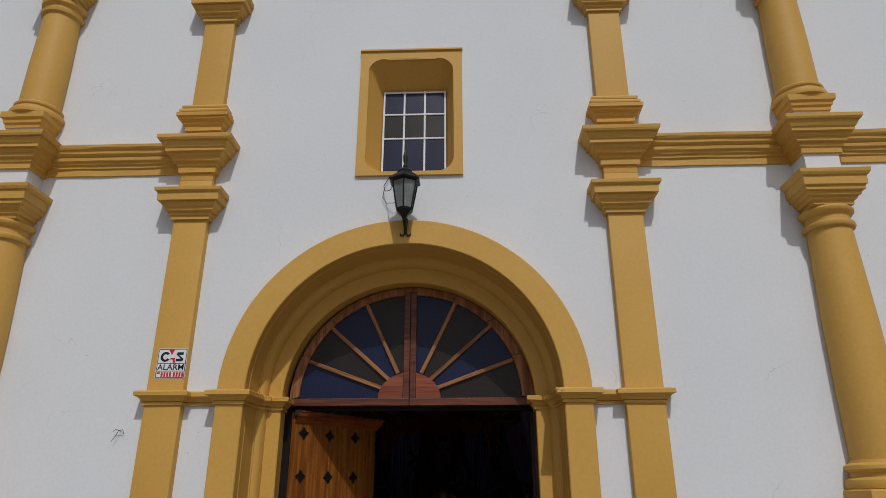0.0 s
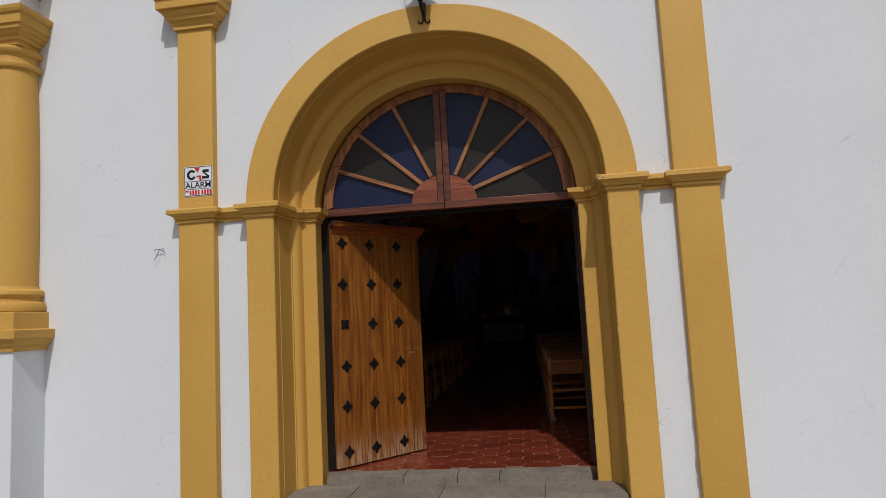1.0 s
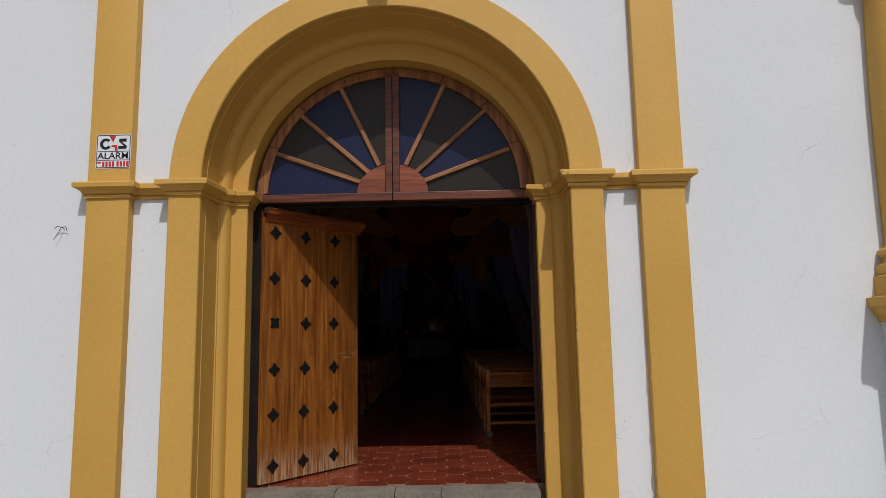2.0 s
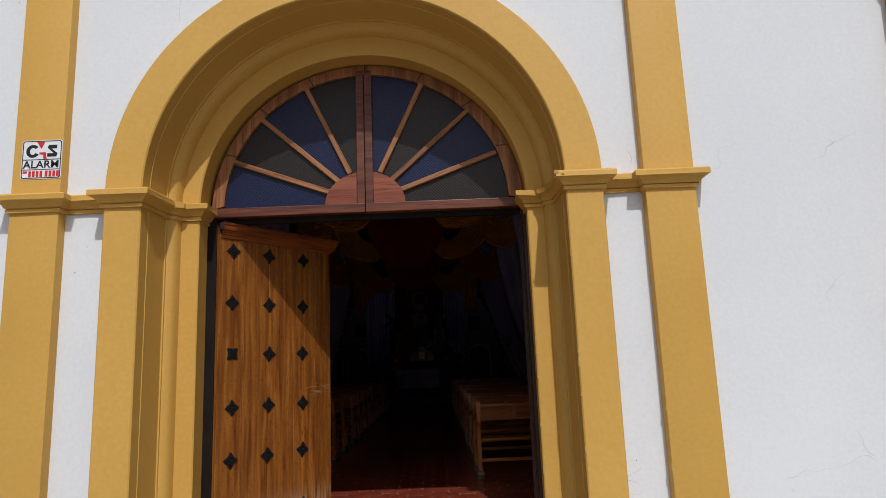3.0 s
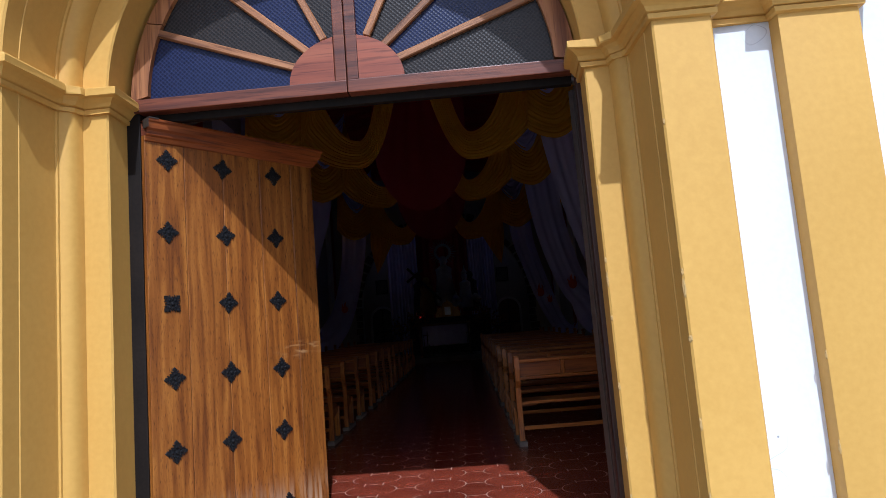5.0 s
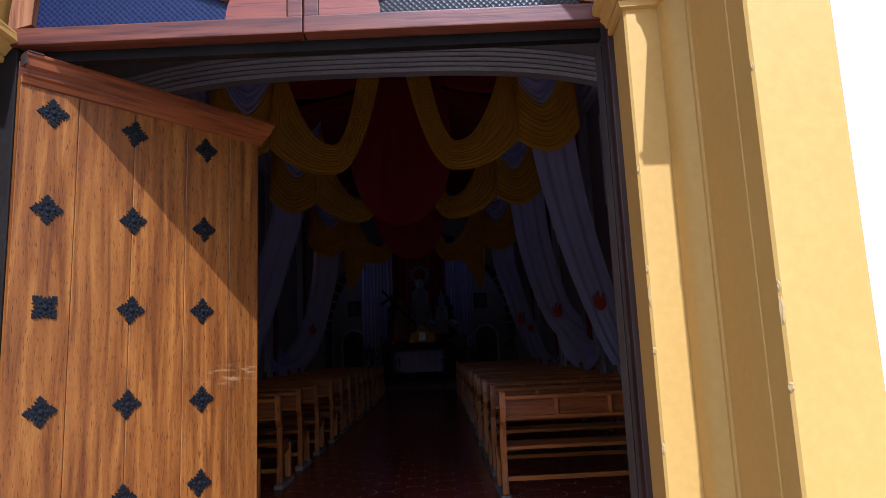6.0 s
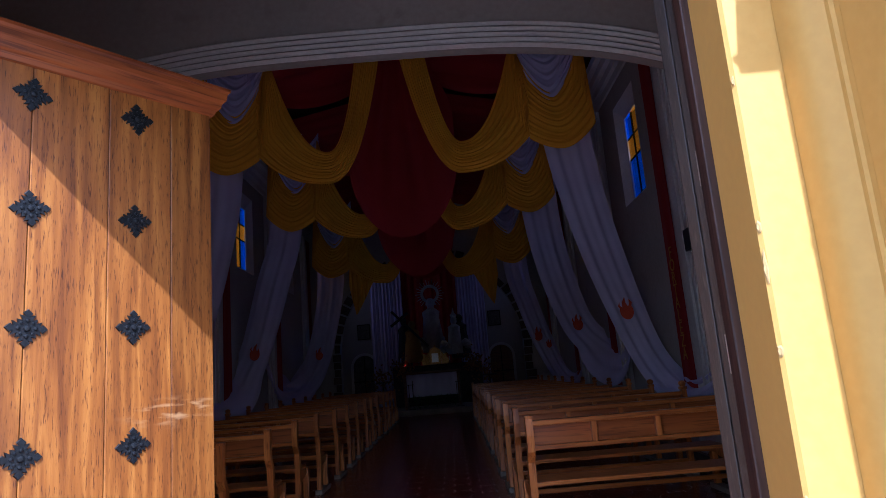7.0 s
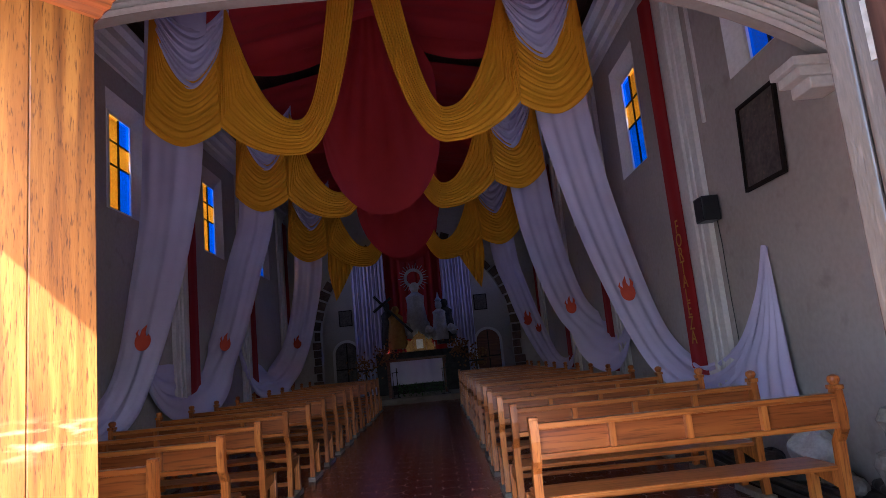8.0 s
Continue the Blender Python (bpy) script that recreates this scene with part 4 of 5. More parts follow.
for side in (-1, 1):
    a, b = sorted((side * 6.0, side * 6.03))
    ob = part_in("backdrop", boxes((a, b, 2.5, 22.0, 0.0, 9.0)), glow, "plain bright sky outside the nave windows", "backdrop")


# ---- pews ----
def pew(length, wall_end):
    """Pew with its back towards the door; x from 0 to length, wall_end: -1 or 1 for the end that carries the finial."""
    e = thing("pew", "varnished orange-brown wooden pew with panelled open back", "pew", group="church pews")
    n = 4
    post = [(0.05, 0.0), (0.075, 0.30), (0.06, 0.60), (0.0, 0.68), (-0.012, 0.80), (0.0, 0.925)]
    for k, x in enumerate((0.0, length)):
        bm = bmesh.new()
        rows = [[bm.verts.new((x + dx, y + dy, z)) for dx, dy in ((-0.027, -0.03), (0.027, -0.03), (0.027, 0.035), (-0.027, 0.035))] for y, z in post]
        for a, b in zip(rows, rows[1:]):
            for i in range(4):
                bm.faces.new((a[i], a[(i + 1) % 4], b[(i + 1) % 4], b[i]))
        bm.faces.new(rows[0][::-1])
        bm.faces.new(rows[-1])
        part("post", bm, PEWPOST, e)
        far = (k == 1) == (wall_end > 0)
        if far:
            bm = joined(boxes((x - 0.036, x + 0.036, -0.04, 0.045, 0.925, 0.955), bevel=0.006), lathe([(0.028, 0.953), (0.03, 0.965), (0.038, 0.976), (0.040, 0.99), (0.033, 1.008), (0.012, 1.018)], 14, x, 0.003))
            part("finial", bm, PEWPOST, e, "dark rounded finial", smooth=True)
        else:
            part("post_cap", boxes((x - 0.03, x + 0.03, -0.032, 0.037, 0.923, 0.945), bevel=0.008), PEWPOST, e)
        part("front_leg", boxes((x - 0.03, x + 0.03, 0.40, 0.46, 0.0, 0.415), bevel=0.005), PEWPOST, e)
        part("sleeper", boxes((x - 0.045, x + 0.045, -0.02, 0.52, -0.008, 0.05), bevel=0.008), STONE, e, "grey block under the legs")
        part("seat_bracket", plate([(0.10, 0.30), (0.44, 0.36), (0.44, 0.418), (0.09, 0.418)], [], -0.02, 0.02), PEWPOST, e).matrix_local = Matrix.Translation((x, 0, 0)) @ Matrix.Rotation(math.pi / 2, 4, "Z")
    part("top_rail", boxes((0.025, length - 0.025, -0.03, 0.045, 0.868, 0.905), bevel=0.006), PEWWOOD, e)
    part("bottom_rail", boxes((0.025, length - 0.025, -0.02, 0.042, 0.688, 0.722), bevel=0.005), PEWWOOD, e)
    for k in range(1, n):
        x = length * k / n
        part("stile", boxes((x - 0.02, x + 0.02, -0.016, 0.036, 0.722, 0.868), bevel=0.003), PEWPOST, e)
    for k in range(n):
        part("back_panel", boxes((length * k / n + 0.02, length * (k + 1) / n - 0.02, 0.026, 0.038, 0.72, 0.872)), PEWPANEL, e, "darker recessed panel")
    bm = plate([(0.0, 0.418), (length, 0.418), (length, 0.448), (0.0, 0.448)], [], 0.08, 0.45)
    bmesh.ops.bevel(bm, geom=list(bm.edges), offset=0.008, segments=2, affect="EDGES")
    part("seat", bm, PEWWOOD, e)
    wave = [(0.03, 0.35), (0.22, 0.36), (0.30, 0.395)] + [(length * (0.22 + 0.56 * i / 10), 0.385 - 0.018 * math.sin(math.pi * i / 5) ** 2) for i in range(11)] + [(length - 0.30, 0.395), (length - 0.22, 0.36), (length - 0.03, 0.35), (length - 0.03, 0.417), (0.03, 0.417)]
    part("apron", plate(wave, [], 0.41, 0.432), PEWWOOD, e)
    part("stretcher", boxes((0.03, length - 0.03, 0.05, 0.08, 0.155, 0.195), bevel=0.004), PEWWOOD, e)
    return e


right_first = left_first = None
for k in range(14):
    for side in (1, -1):
        v = 3.64 + 1.12 * k if side > 0 else 3.46 + 1.10 * k
        x = 1.14 if side > 0 else -2.97
        m = NV @ pose(x + random.uniform(-0.02, 0.02), v + random.uniform(-0.03, 0.03), 0, 0, 0, random.uniform(-0.5, 0.5) + (1.4 if side > 0 and k < 2 else 0))
        if side > 0:
            if right_first is None:
                right_first = pew(1.95, 1)
                right_first.matrix_world = m
            else:
                copy_thing(right_first, m)
        else:
            if left_first is None:
                left_first = pew(1.86, -1)
                left_first.matrix_world = m
            else:
                copy_thing(left_first, m)


# ---- hanging cloth ----
def sagline(a, b, low, power=1.8):
    """A hanging edge from a over the low point to b, as a function of u."""
    def at(u):
        x = a[0] + (b[0] - a[0]) * u
        top, end = (a, a[0]) if (x - low[0]) * (a[0] - low[0]) > 0 else (b, b[0])
        w = abs((x - low[0]) / (end - low[0])) if end != low[0] else 0
        return x, low[1] + (top[1] - low[1]) * w ** power
    return at


def ease(u):
    return 0.5 - 0.5 * math.cos(math.pi * u)


def cloth(upper, lower, y, folds, amp, seed, along=False, lean=0.0, nu=56, nv=44):
    """Cloth between two hanging edges, gathered into folds that run with (or across) the edges."""
    rnd = random.Random(seed)
    ph = [rnd.uniform(0, 6.28) for _ in range(4)]

    def at(u, v):
        a, b = upper(u), lower(u)
        q = u if along else v
        f = math.sin(q * folds * 6.283 + ph[0] + 1.3 * math.sin(3 * (v if along else u) + ph[1])) + 0.5 * math.sin(q * folds * 11.0 + ph[2] + 2.0 * (v if along else u))
        return (a[0] + (b[0] - a[0]) * v, y + lean * v - 0.16 * math.sin(0.62 * math.pi * v) + amp * f, a[1] + (b[1] - a[1]) * v + 0.25 * amp * f)
    return sheet(at, nu, nv)


def gathered(lower, first, last, a=0.0, b=1.0):
    """A lower edge whose ends are drawn up to the points first (before a) and last (after b)."""
    def at(u):
        if u < a:
            k, p, q = u / a, first, lower(0.0)
            return p[0] + (q[0] - p[0]) * k, p[1] + (q[1] - p[1]) * k
        if u > b:
            k, p, q = (u - b) / (1 - b), lower(1.0), last
            return p[0] + (q[0] - p[0]) * k, p[1] + (q[1] - p[1]) * k
        return lower((u - a) / (b - a))
    return at


def mirrored(fn, s):
    return lambda u: (s * fn(u)[0], fn(u)[1])


def cloth_set(v, bay, lower_by):
    """One bay of yellow swags with white cloth behind and the long white side drapes."""
    for s in (-1, 1):
        sg = thing("yellow_swag", "golden yellow cloth swag gathered in soft folds", "drapery", NV @ pose(0, v, -lower_by), group="yellow swags")
        up = sagline((0.46, 6.95), (1.93, 6.45), (1.03, 4.78), 2.1)
        lo = sagline((0.02, 6.95), (2.06, 4.72), (1.02, 4.22), 2.3)
        lo = gathered(lo, None, (1.94, 6.46), 0.0, 0.80)
        part("inner_swag", cloth(mirrored(up, s), mirrored(lo, s), 0.0, 11, 0.009, 3 + s, nu=90, nv=100), YELLOWCLOTH, sg, smooth=True)
        up = sagline((1.93, 6.45), (2.98, 6.50), (2.48, 5.55), 1.7)
        lo = sagline((2.06, 4.68), (3.09, 4.86), (2.55, 4.49), 1.8)
        lo = gathered(lo, (1.92, 6.46), (2.99, 6.51), 0.20, 0.82)
        part("outer_swag", cloth(mirrored(up, s), mirrored(lo, s), 0.03, 12, 0.010, 7 + s, nu=90, nv=100), YELLOWCLOTH, sg, smooth=True)
        if bay == 2:
            up = sagline((1.38, 4.75), (2.08, 4.75), (1.7, 4.70))
            lo = sagline((1.38, 4.35), (2.08, 4.2), (1.92, 3.4), 1.1)
            part("tail", cloth(mirrored(up, s), mirrored(lo, s), 0.08, 6, 0.02, 9 + s, along=True), YELLOWCLOTH, sg, smooth=True)
        ws = thing("white_swag", "white cloth swag showing behind the yellow", "drapery", NV @ pose(0, v + 0.14, -lower_by), group="white swags")
        up = sagline((1.95, 6.75), (2.95, 6.75), (2.45, 6.35))
        lo = sagline((1.90, 6.2), (2.98, 6.2), (2.45, 5.25), 1.6)
        part("swag", cloth(mirrored(up, s), mirrored(lo, s), 0.0, 6, 0.018, 11 + s, nv=60), WHITECLOTH, ws, smooth=True)
        long_drape(s, v, bay)


def spline(pts, u):
    """Smooth curve through pts."""
    n = len(pts) - 1
    i = min(int(u * n), n - 1)
    t = u * n - i
    p = [pts[max(i - 1, 0)], pts[i], pts[i + 1], pts[min(i + 2, n)]]
    return [0.5 * (2 * b + (c - a) * t + (2 * a - 5 * b + 4 * c - d) * t * t + (3 * b - a - 3 * c + d) * t ** 3) for a, b, c, d in zip(*p)]


def flame_outline():
    pts = arc(0, -0.02, 0.14, 0.15, 150, 390, 16)
    return pts + [(0.15, 0.12), (0.10, 0.20), (0.085, 0.10), (0.05, 0.06), (0.02, 0.13), (0.03, 0.25), (-0.05, 0.16), (-0.07, 0.06), (-0.11, 0.10), (-0.10, 0.17), (-0.15, 0.10)]


# centre line (x from the axis, y from the bay, z), width, and where the emblem sits
DRAPES = {
    (1, 0): ([(2.62, 0.20, 6.7), (2.66, 0.20, 5.0), (2.90, 0.36, 3.6), (3.28, 0.52, 2.25), (3.55, 0.25, 1.25), (3.72, -0.55, 0.78), (3.80, -1.50, 0.98), (3.84, -2.12, 1.55), (3.86, -2.42, 2.12)],
             (0.90, 0.84, 0.74, 0.66, 0.56, 0.44, 0.38, 0.22, 0.03), 0.40),
    (-1, 0): ([(2.75, 0.20, 6.7), (2.85, 0.20, 4.62), (2.98, 0.30, 3.7), (3.18, 0.30, 2.7), (3.42, 0.20, 1.6), (3.60, -0.10, 1.0), (3.74, -0.80, 0.78), (3.82, -1.70, 1.1), (3.86, -2.40, 2.1)],
              (1.05, 1.0, 0.92, 0.84, 0.66, 0.50, 0.40, 0.30, 0.03), 0.455),
    (1, 1): ([(2.70, 0.10, 6.7), (2.76, 0.10, 4.6), (2.93, 0.10, 3.3), (3.28, 0.20, 2.15), (3.62, 0.0, 1.62), (3.78, -0.70, 1.36), (3.82, -1.50, 1.5), (3.85, -2.0, 1.85), (3.86, -2.40, 2.3)],
             (0.90, 0.84, 0.78, 0.74, 0.92, 1.18, 1.10, 0.60, 0.05), 0.385),
    (-1, 1): ([(2.68, 0.10, 6.7), (2.74, 0.10, 4.6), (3.06, 0.10, 3.4), (3.44, 0.15, 2.15), (3.68, -0.10, 1.48), (3.78, -0.80, 1.15), (3.82, -1.70, 1.2), (3.85, -2.30, 1.45), (3.86, -2.70, 2.0)],
              (0.84, 0.80, 0.80, 0.76, 0.86, 1.05, 1.0, 0.60, 0.05), 0.395),
    (1, 2): ([(2.55, 0.10, 6.4), (2.62, 0.10, 4.05), (2.85, 0.10, 3.0), (3.15, 0.10, 2.0), (3.50, 0.0, 1.1), (3.72, -0.60, 0.8), (3.80, -1.40, 1.0), (3.85, -2.0, 1.5), (3.86, -2.40, 2.1)],
             (0.75, 0.70, 0.62, 0.60, 0.50, 0.50, 0.45, 0.25, 0.03), 0.36),
    (-1, 2): ([(2.60, 0.10, 6.4), (2.63, 0.10, 4.07), (2.85, 0.10, 2.75), (3.15, 0.10, 1.8), (3.52, 0.0, 1.25), (3.74, -0.60, 1.15), (3.82, -1.40, 1.3), (3.85, -2.0, 1.7), (3.86, -2.40, 2.2)],
              (0.85, 0.82, 0.76, 0.80, 0.95, 1.0, 0.80, 0.40, 0.03), 0.335),
}


def long_drape(s, v, bay):
    e = thing("white_drape", "long white cloth drape with a red flame emblem", "drapery", NV @ pose(0, v, 0), group="white drapes")
    line, wide, mark = DRAPES[s, bay]
    wide = [(w,) for w in wide]
    rnd = random.Random(5 + s)
    ph = rnd.uniform(0, 6)

    def at(u, q):
        c, w = Vector(spline(line, u)), spline(wide, u)[0]
        d = Vector(spline(line, min(u + 0.01, 1))) - Vector(spline(line, max(u - 0.01, 0)))
        turn = ease(min(max((u - 0.38) / 0.35, 0), 1))
        side_dir = Vector((1, 0.25, 0)).lerp(Vector((0.25, 0.15, 1)), turn).normalized()
        side_dir = (side_dir - d.normalized() * side_dir.dot(d.normalized())).normalized()
        nrm = d.cross(side_dir).normalized()
        f = math.sin(q * 15 + ph + 2 * u) + 0.6 * math.sin(q * 29 + 1.7 * ph)
        amp = 0.014 + 0.022 * ease(min(max((u - 0.45) / 0.3, 0), 1))
        k = c + side_dir * (q - 0.5) * w + nrm * (amp * f)
        return (s * min(k.x, XW - 0.02), k.y, max(k.z, 0.1))
    part("cloth", sheet(at, 90, 34), WHITECLOTH, e, smooth=True)

    def tail(u, q):
        z = 2.12 - 1.75 * u
        k = min(u / 0.16, 5.999)
        edge = (-2.41, -2.26, -2.10, -1.86, -1.45, -1.28, -1.24)
        far = edge[int(k)] + (edge[int(k) + 1] - edge[int(k)]) * (k - int(k))
        y = -2.43 - 0.34 * u + q * (far + 2.43 + 0.34 * u)
        return (s * (XW - 0.03 - 0.05 * u - 0.035 * u * (1 + math.sin(q * 34 + 3 * u))), y, z)
    if (s, bay) == (1, 0):
        part("tail", sheet(tail, 30, 64), WHITECLOTH, e, smooth=True)
    for du, dx, size in ((0.0, 0.0, 1.0),) if (s, bay) != (1, 2) else ((0.0, -0.06, 1.15), (0.035, 0.12, 0.7)):
        ob = part("flame_emblem", plate([(x * 0.72 * size, z * 0.88 * size) for x, z in flame_outline()], [], -0.004, 0.004), FLAME, e, "red felt flame emblem")
        c = Vector(spline(line, mark + du))
        ob.matrix_local = Matrix.Translation((s * (c.x - 0.02 + dx), c.y - 0.06, c.z)) @ Matrix.Rotation(s * -0.18, 4, "Z") @ Matrix.Rotation(-0.25, 4, "X") @ Matrix.Rotation(s * -0.12, 4, "Y")


for k, v in enumerate((8.1, 12.1, 16.6)):
    cloth_set(v, k, 0.0 if k < 2 else 0.35)


def red_cloth(v, bottom, half):
    e = thing("red_drape", "deep red cloth hung as a round tongue from the ceiling", "drapery", NV @ pose(0, v, 0), group="red drapes")
    top = 7.45

    def tongue(u, q):
        x = q * 2 - 1
        w = half * (0.55 + 0.45 * ease(min(1, u * 1.6)))
        drop = (top - bottom) * (1 - 0.42 * (1 - math.sqrt(max(0.0, 1 - 0.98 * x * x))))
        fan = math.sin(x * 30 * (1.1 - 0.6 * u)) * 0.022 * max(0.0, math.sin(3.1 * u)) + 0.010 * math.sin(u * 46 - 14 * (1 - x * x)) * max(0.0, u - 0.45)
        return (x * w, -0.34 * math.sin(u * math.pi * 0.55) * (1 - x * x) + fan, top - drop * u)
    part("tongue", sheet(tongue, 60, 64), REDCLOTH, e, smooth=True)
    def overhead(u, q):
        x = 5.9 * q - 2.95
        return (x, 0.36 - 2.9 * u, 7.36 - 0.21 * abs(x) - 0.16 * math.sin(math.pi * u) - 0.35 * max(0.0, 1 - 6 * u) + 0.014 * math.sin(44 * u + 3 * q))
    part("overhead_cloth", sheet(overhead, 40, 24), REDCLOTH, e, smooth=True)
    for s in (-1, 1):
        up = sagline((0.2, 8.5), (2.9, 7.75), (1.5, 8.0))
        lo = sagline((0.4, 6.85), (2.9, 6.75), (1.75, 6.40), 1.9)
        part("side_swag", cloth(mirrored(up, s), mirrored(lo, s), 0.35, 4, 0.012, 21 + s), REDCLOTH, e, smooth=True)


red_cloth(9.9, 3.66, 0.98)
red_cloth(14.2, 3.62, 0.98)
red_cloth(18.2, 4.1, 0.95)


# ---- things on the nave walls ----
def lettering(text, size, m, material, parent, name="letter"):
    for k, ch in enumerate(text):
        cu = bpy.data.curves.new(name, "FONT")
        cu.body, cu.size, cu.extrude, cu.align_x = ch, size, 0.002, "CENTER"
        tmp = new("tmp", cu)
        me = bpy.data.meshes.new_from_object(tmp)
        bpy.data.objects.remove(tmp)
        bpy.data.curves.remove(cu)
        me.materials.clear()
        me.materials.append(material)
        ob = new(name, me)
        ob.parent = parent
        ob.matrix_local = m(k)


def banner(side, v, text=""):
    e = thing("banner", "long dark red cloth banner with gold letters on the pilaster" if text else "long plain dark red cloth banner on the pilaster", "banner", NV @ Matrix(((0, -side, 0, side * (XW - 0.075)), (1, 0, 0, v), (0, 0, 1, 0), (0, 0, 0, 1))), group="red banners")

    def at(u, q):
        return ((q - 0.5) * 0.46, 0.012 + 0.006 * math.sin(q * 9 + 4 * u), 5.85 - 5.05 * u)
    part("cloth", sheet(at, 30, 12, 0.006), REDCLOTH, e, smooth=True)
    if text:
        mirror = Matrix.Diagonal((-1 if side > 0 else 1, 1, 1, 1))
        lettering(text, 0.24, lambda k: Matrix.Translation((0.0, 0.028, 2.62 - 0.175 * k)) @ mirror @ Matrix.Rotation(math.pi / 2, 4, "X"), GILTFELT, e)


for side in (-1, 1):
    for k, v in enumerate((7.42, 11.3, 15.2, 19.1)):
        banner(side, v + 0.18, "FORTALEZA" if side > 0 and k == 0 else "")


def framed_picture(m, w, h, label):
    e = thing("framed_picture", label, "picture", m)
    part("canvas", boxes((-w / 2 + 0.03, w / 2 - 0.03, -0.012, 0.0, -h / 2 + 0.03, h / 2 - 0.03)), PICTURE, e)
    part("frame", plate([(-w / 2, -h / 2), (w / 2, -h / 2), (w / 2, h / 2), (-w / 2, h / 2)], [[(-w / 2 + 0.034, -h / 2 + 0.034), (w / 2 - 0.034, -h / 2 + 0.034), (w / 2 - 0.034, h / 2 - 0.034), (-w / 2 + 0.034, h / 2 - 0.034)]], -0.035, 0.0), BLACKWOOD, e)
    return e


def wall_mat(side, v, z, tip=0.0):
    return NV @ Matrix.Translation((side * XW, v, z)) @ Matrix.Rotation(-side * math.pi / 2, 4, "Z") @ Matrix.Rotation(-tip, 4, "X")


framed_picture(wall_mat(1, 5.42, 3.12, 0.05) @ Matrix.Translation((0, -0.02, 0)), 0.74, 0.88, "dark old painting in a thin dark wooden frame")

spk = thing("loudspeaker", "small black wall loudspeaker with a hanging cable", "loudspeaker", wall_mat(1, 6.60, 2.70))
part("cabinet", boxes((-0.12, 0.12, -0.22, -0.03, -0.14, 0.14), bevel=0.012), SIGNBLACK, spk)
part("grille", boxes((-0.10, 0.10, -0.226, -0.22, -0.12, 0.12), bevel=0.002), IRON, spk)
part("bracket", boxes((-0.03, 0.03, -0.03, 0.0, -0.05, 0.05), bevel=0.004), IRON, spk)
part("cable", tube([(0.02, -0.04, -0.13), (0.0, -0.02, -0.4), (-0.02, -0.012, -1.0), (0.0, -0.012, -1.6), (0.0, -0.012, -2.2)], 0.005, 6), SIGNBLACK, spk)
duct = inside(tagged(part("cable_duct", boxes((XW - 0.035, XW - 0.001, 6.52, 6.56, 3.7, 5.2), bevel=0.004), MOULD_IN), "pale cable duct on the nave wall", "cable duct"))

# ---- clutter by the east wall ----
rnd = random.Random(4)
for k in range(9):
    y0 = 3.4 + rnd.uniform(0, 0.5)
    x0 = 3.25 + 0.065 * k
    ob = part("pole", tube([(x0 + rnd.uniform(-0.04, 0.04), y0, 0.05 + 0.05 * (k % 2)), (x0 - 0.05, y0 + 1.6, 0.06 + 0.05 * (k % 2)), (x0 + rnd.uniform(-0.1, 0.1), y0 + rnd.uniform(2.6, 3.3), 0.07 + 0.05 * (k % 2))], 0.032, 8), DARKSTUFF, smooth=True)
    inside(tagged(ob, "dark dusty pole lying along the wall", "pole", "poles on the floor"))
sack = part("plastic_sack", sheet(lambda u, q: (3.58 + 0.20 * math.cos(6.283 * q) * math.sin(3.14 * u) * (1 + 0.15 * math.sin(9 * q + 5 * u)), 4.95 + 0.26 * math.sin(6.283 * q) * math.sin(3.14 * u) * (1 + 0.12 * math.sin(13 * q)), 0.14 + 0.36 * u + 0.03 * math.sin(20 * q + 8 * u)), 16, 30), SACK, smooth=True)
inside(tagged(sack, "crumpled pale plastic sack behind the pews", "sack"))
for k in range(10):
    r = rnd.uniform(0.05, 0.12)
    c = (rnd.uniform(3.35, 3.72), 4.35 + rnd.uniform(-0.2, 1.5), 0.12 + r * 0.4)
    ob = part("scrap_piece", sheet(lambda u, q, r=r, c=c: (c[0] + r * math.cos(6.283 * q) * math.sin(3.14 * u) * (1 + 0.3 * math.sin(5 * q + k)), c[1] + 1.5 * r * math.sin(6.283 * q) * math.sin(3.14 * u), c[2] - 0.7 * r * math.cos(3.14 * u) * (1 + 0.2 * math.sin(7 * q + k))), 7, 9), (DARKSTUFF, SACK, RUBBLE)[k % 3])
    inside(tagged(ob, "lump of scrap lying on the poles", "scrap", "scrap by the wall"))
pedestal = inside(tagged(part("stone_urn", joined(lathe([(0.17, 0.0), (0.18, 0.10), (0.14, 0.16), (0.16, 0.26), (0.20, 0.36), (0.17, 0.44), (0.09, 0.48), (0.10, 0.58), (0.14, 0.66), (0.10, 0.74), (0.02, 0.77)], 18, 3.62, 3.95)), RUBBLE, smooth=True), "broken grey stone urn standing by the wall", "urn"))

# ---- left side: potted green on the pew, dark bag ----
plant = thing("potted_plant", "small green potted plant standing on the pew", "plant", NV @ pose(-2.30, 4.05, 0.448))
part("pot", lathe([(0.07, 0.0), (0.10, 0.14), (0.105, 0.16), (0.09, 0.162)], 16), DARKSTUFF, plant, smooth=True)
bm = bmesh.new()
for k in range(170):
    a, h, r = rnd.uniform(0, 6.283), rnd.uniform(0.16, 0.46), rnd.uniform(0.02, 0.30)
    p = Vector((r * math.cos(a), r * math.sin(a), h))
    t, w = Vector((math.cos(a), math.sin(a), rnd.uniform(-0.5, 0.8))) * 0.06, Vector((-math.sin(a), math.cos(a), rnd.uniform(-0.4, 0.4))) * 0.016
    bm.faces.new([bm.verts.new(q) for q in (p - t, p + w, p + t, p - w)])
part("foliage", bm, LEAF, plant)
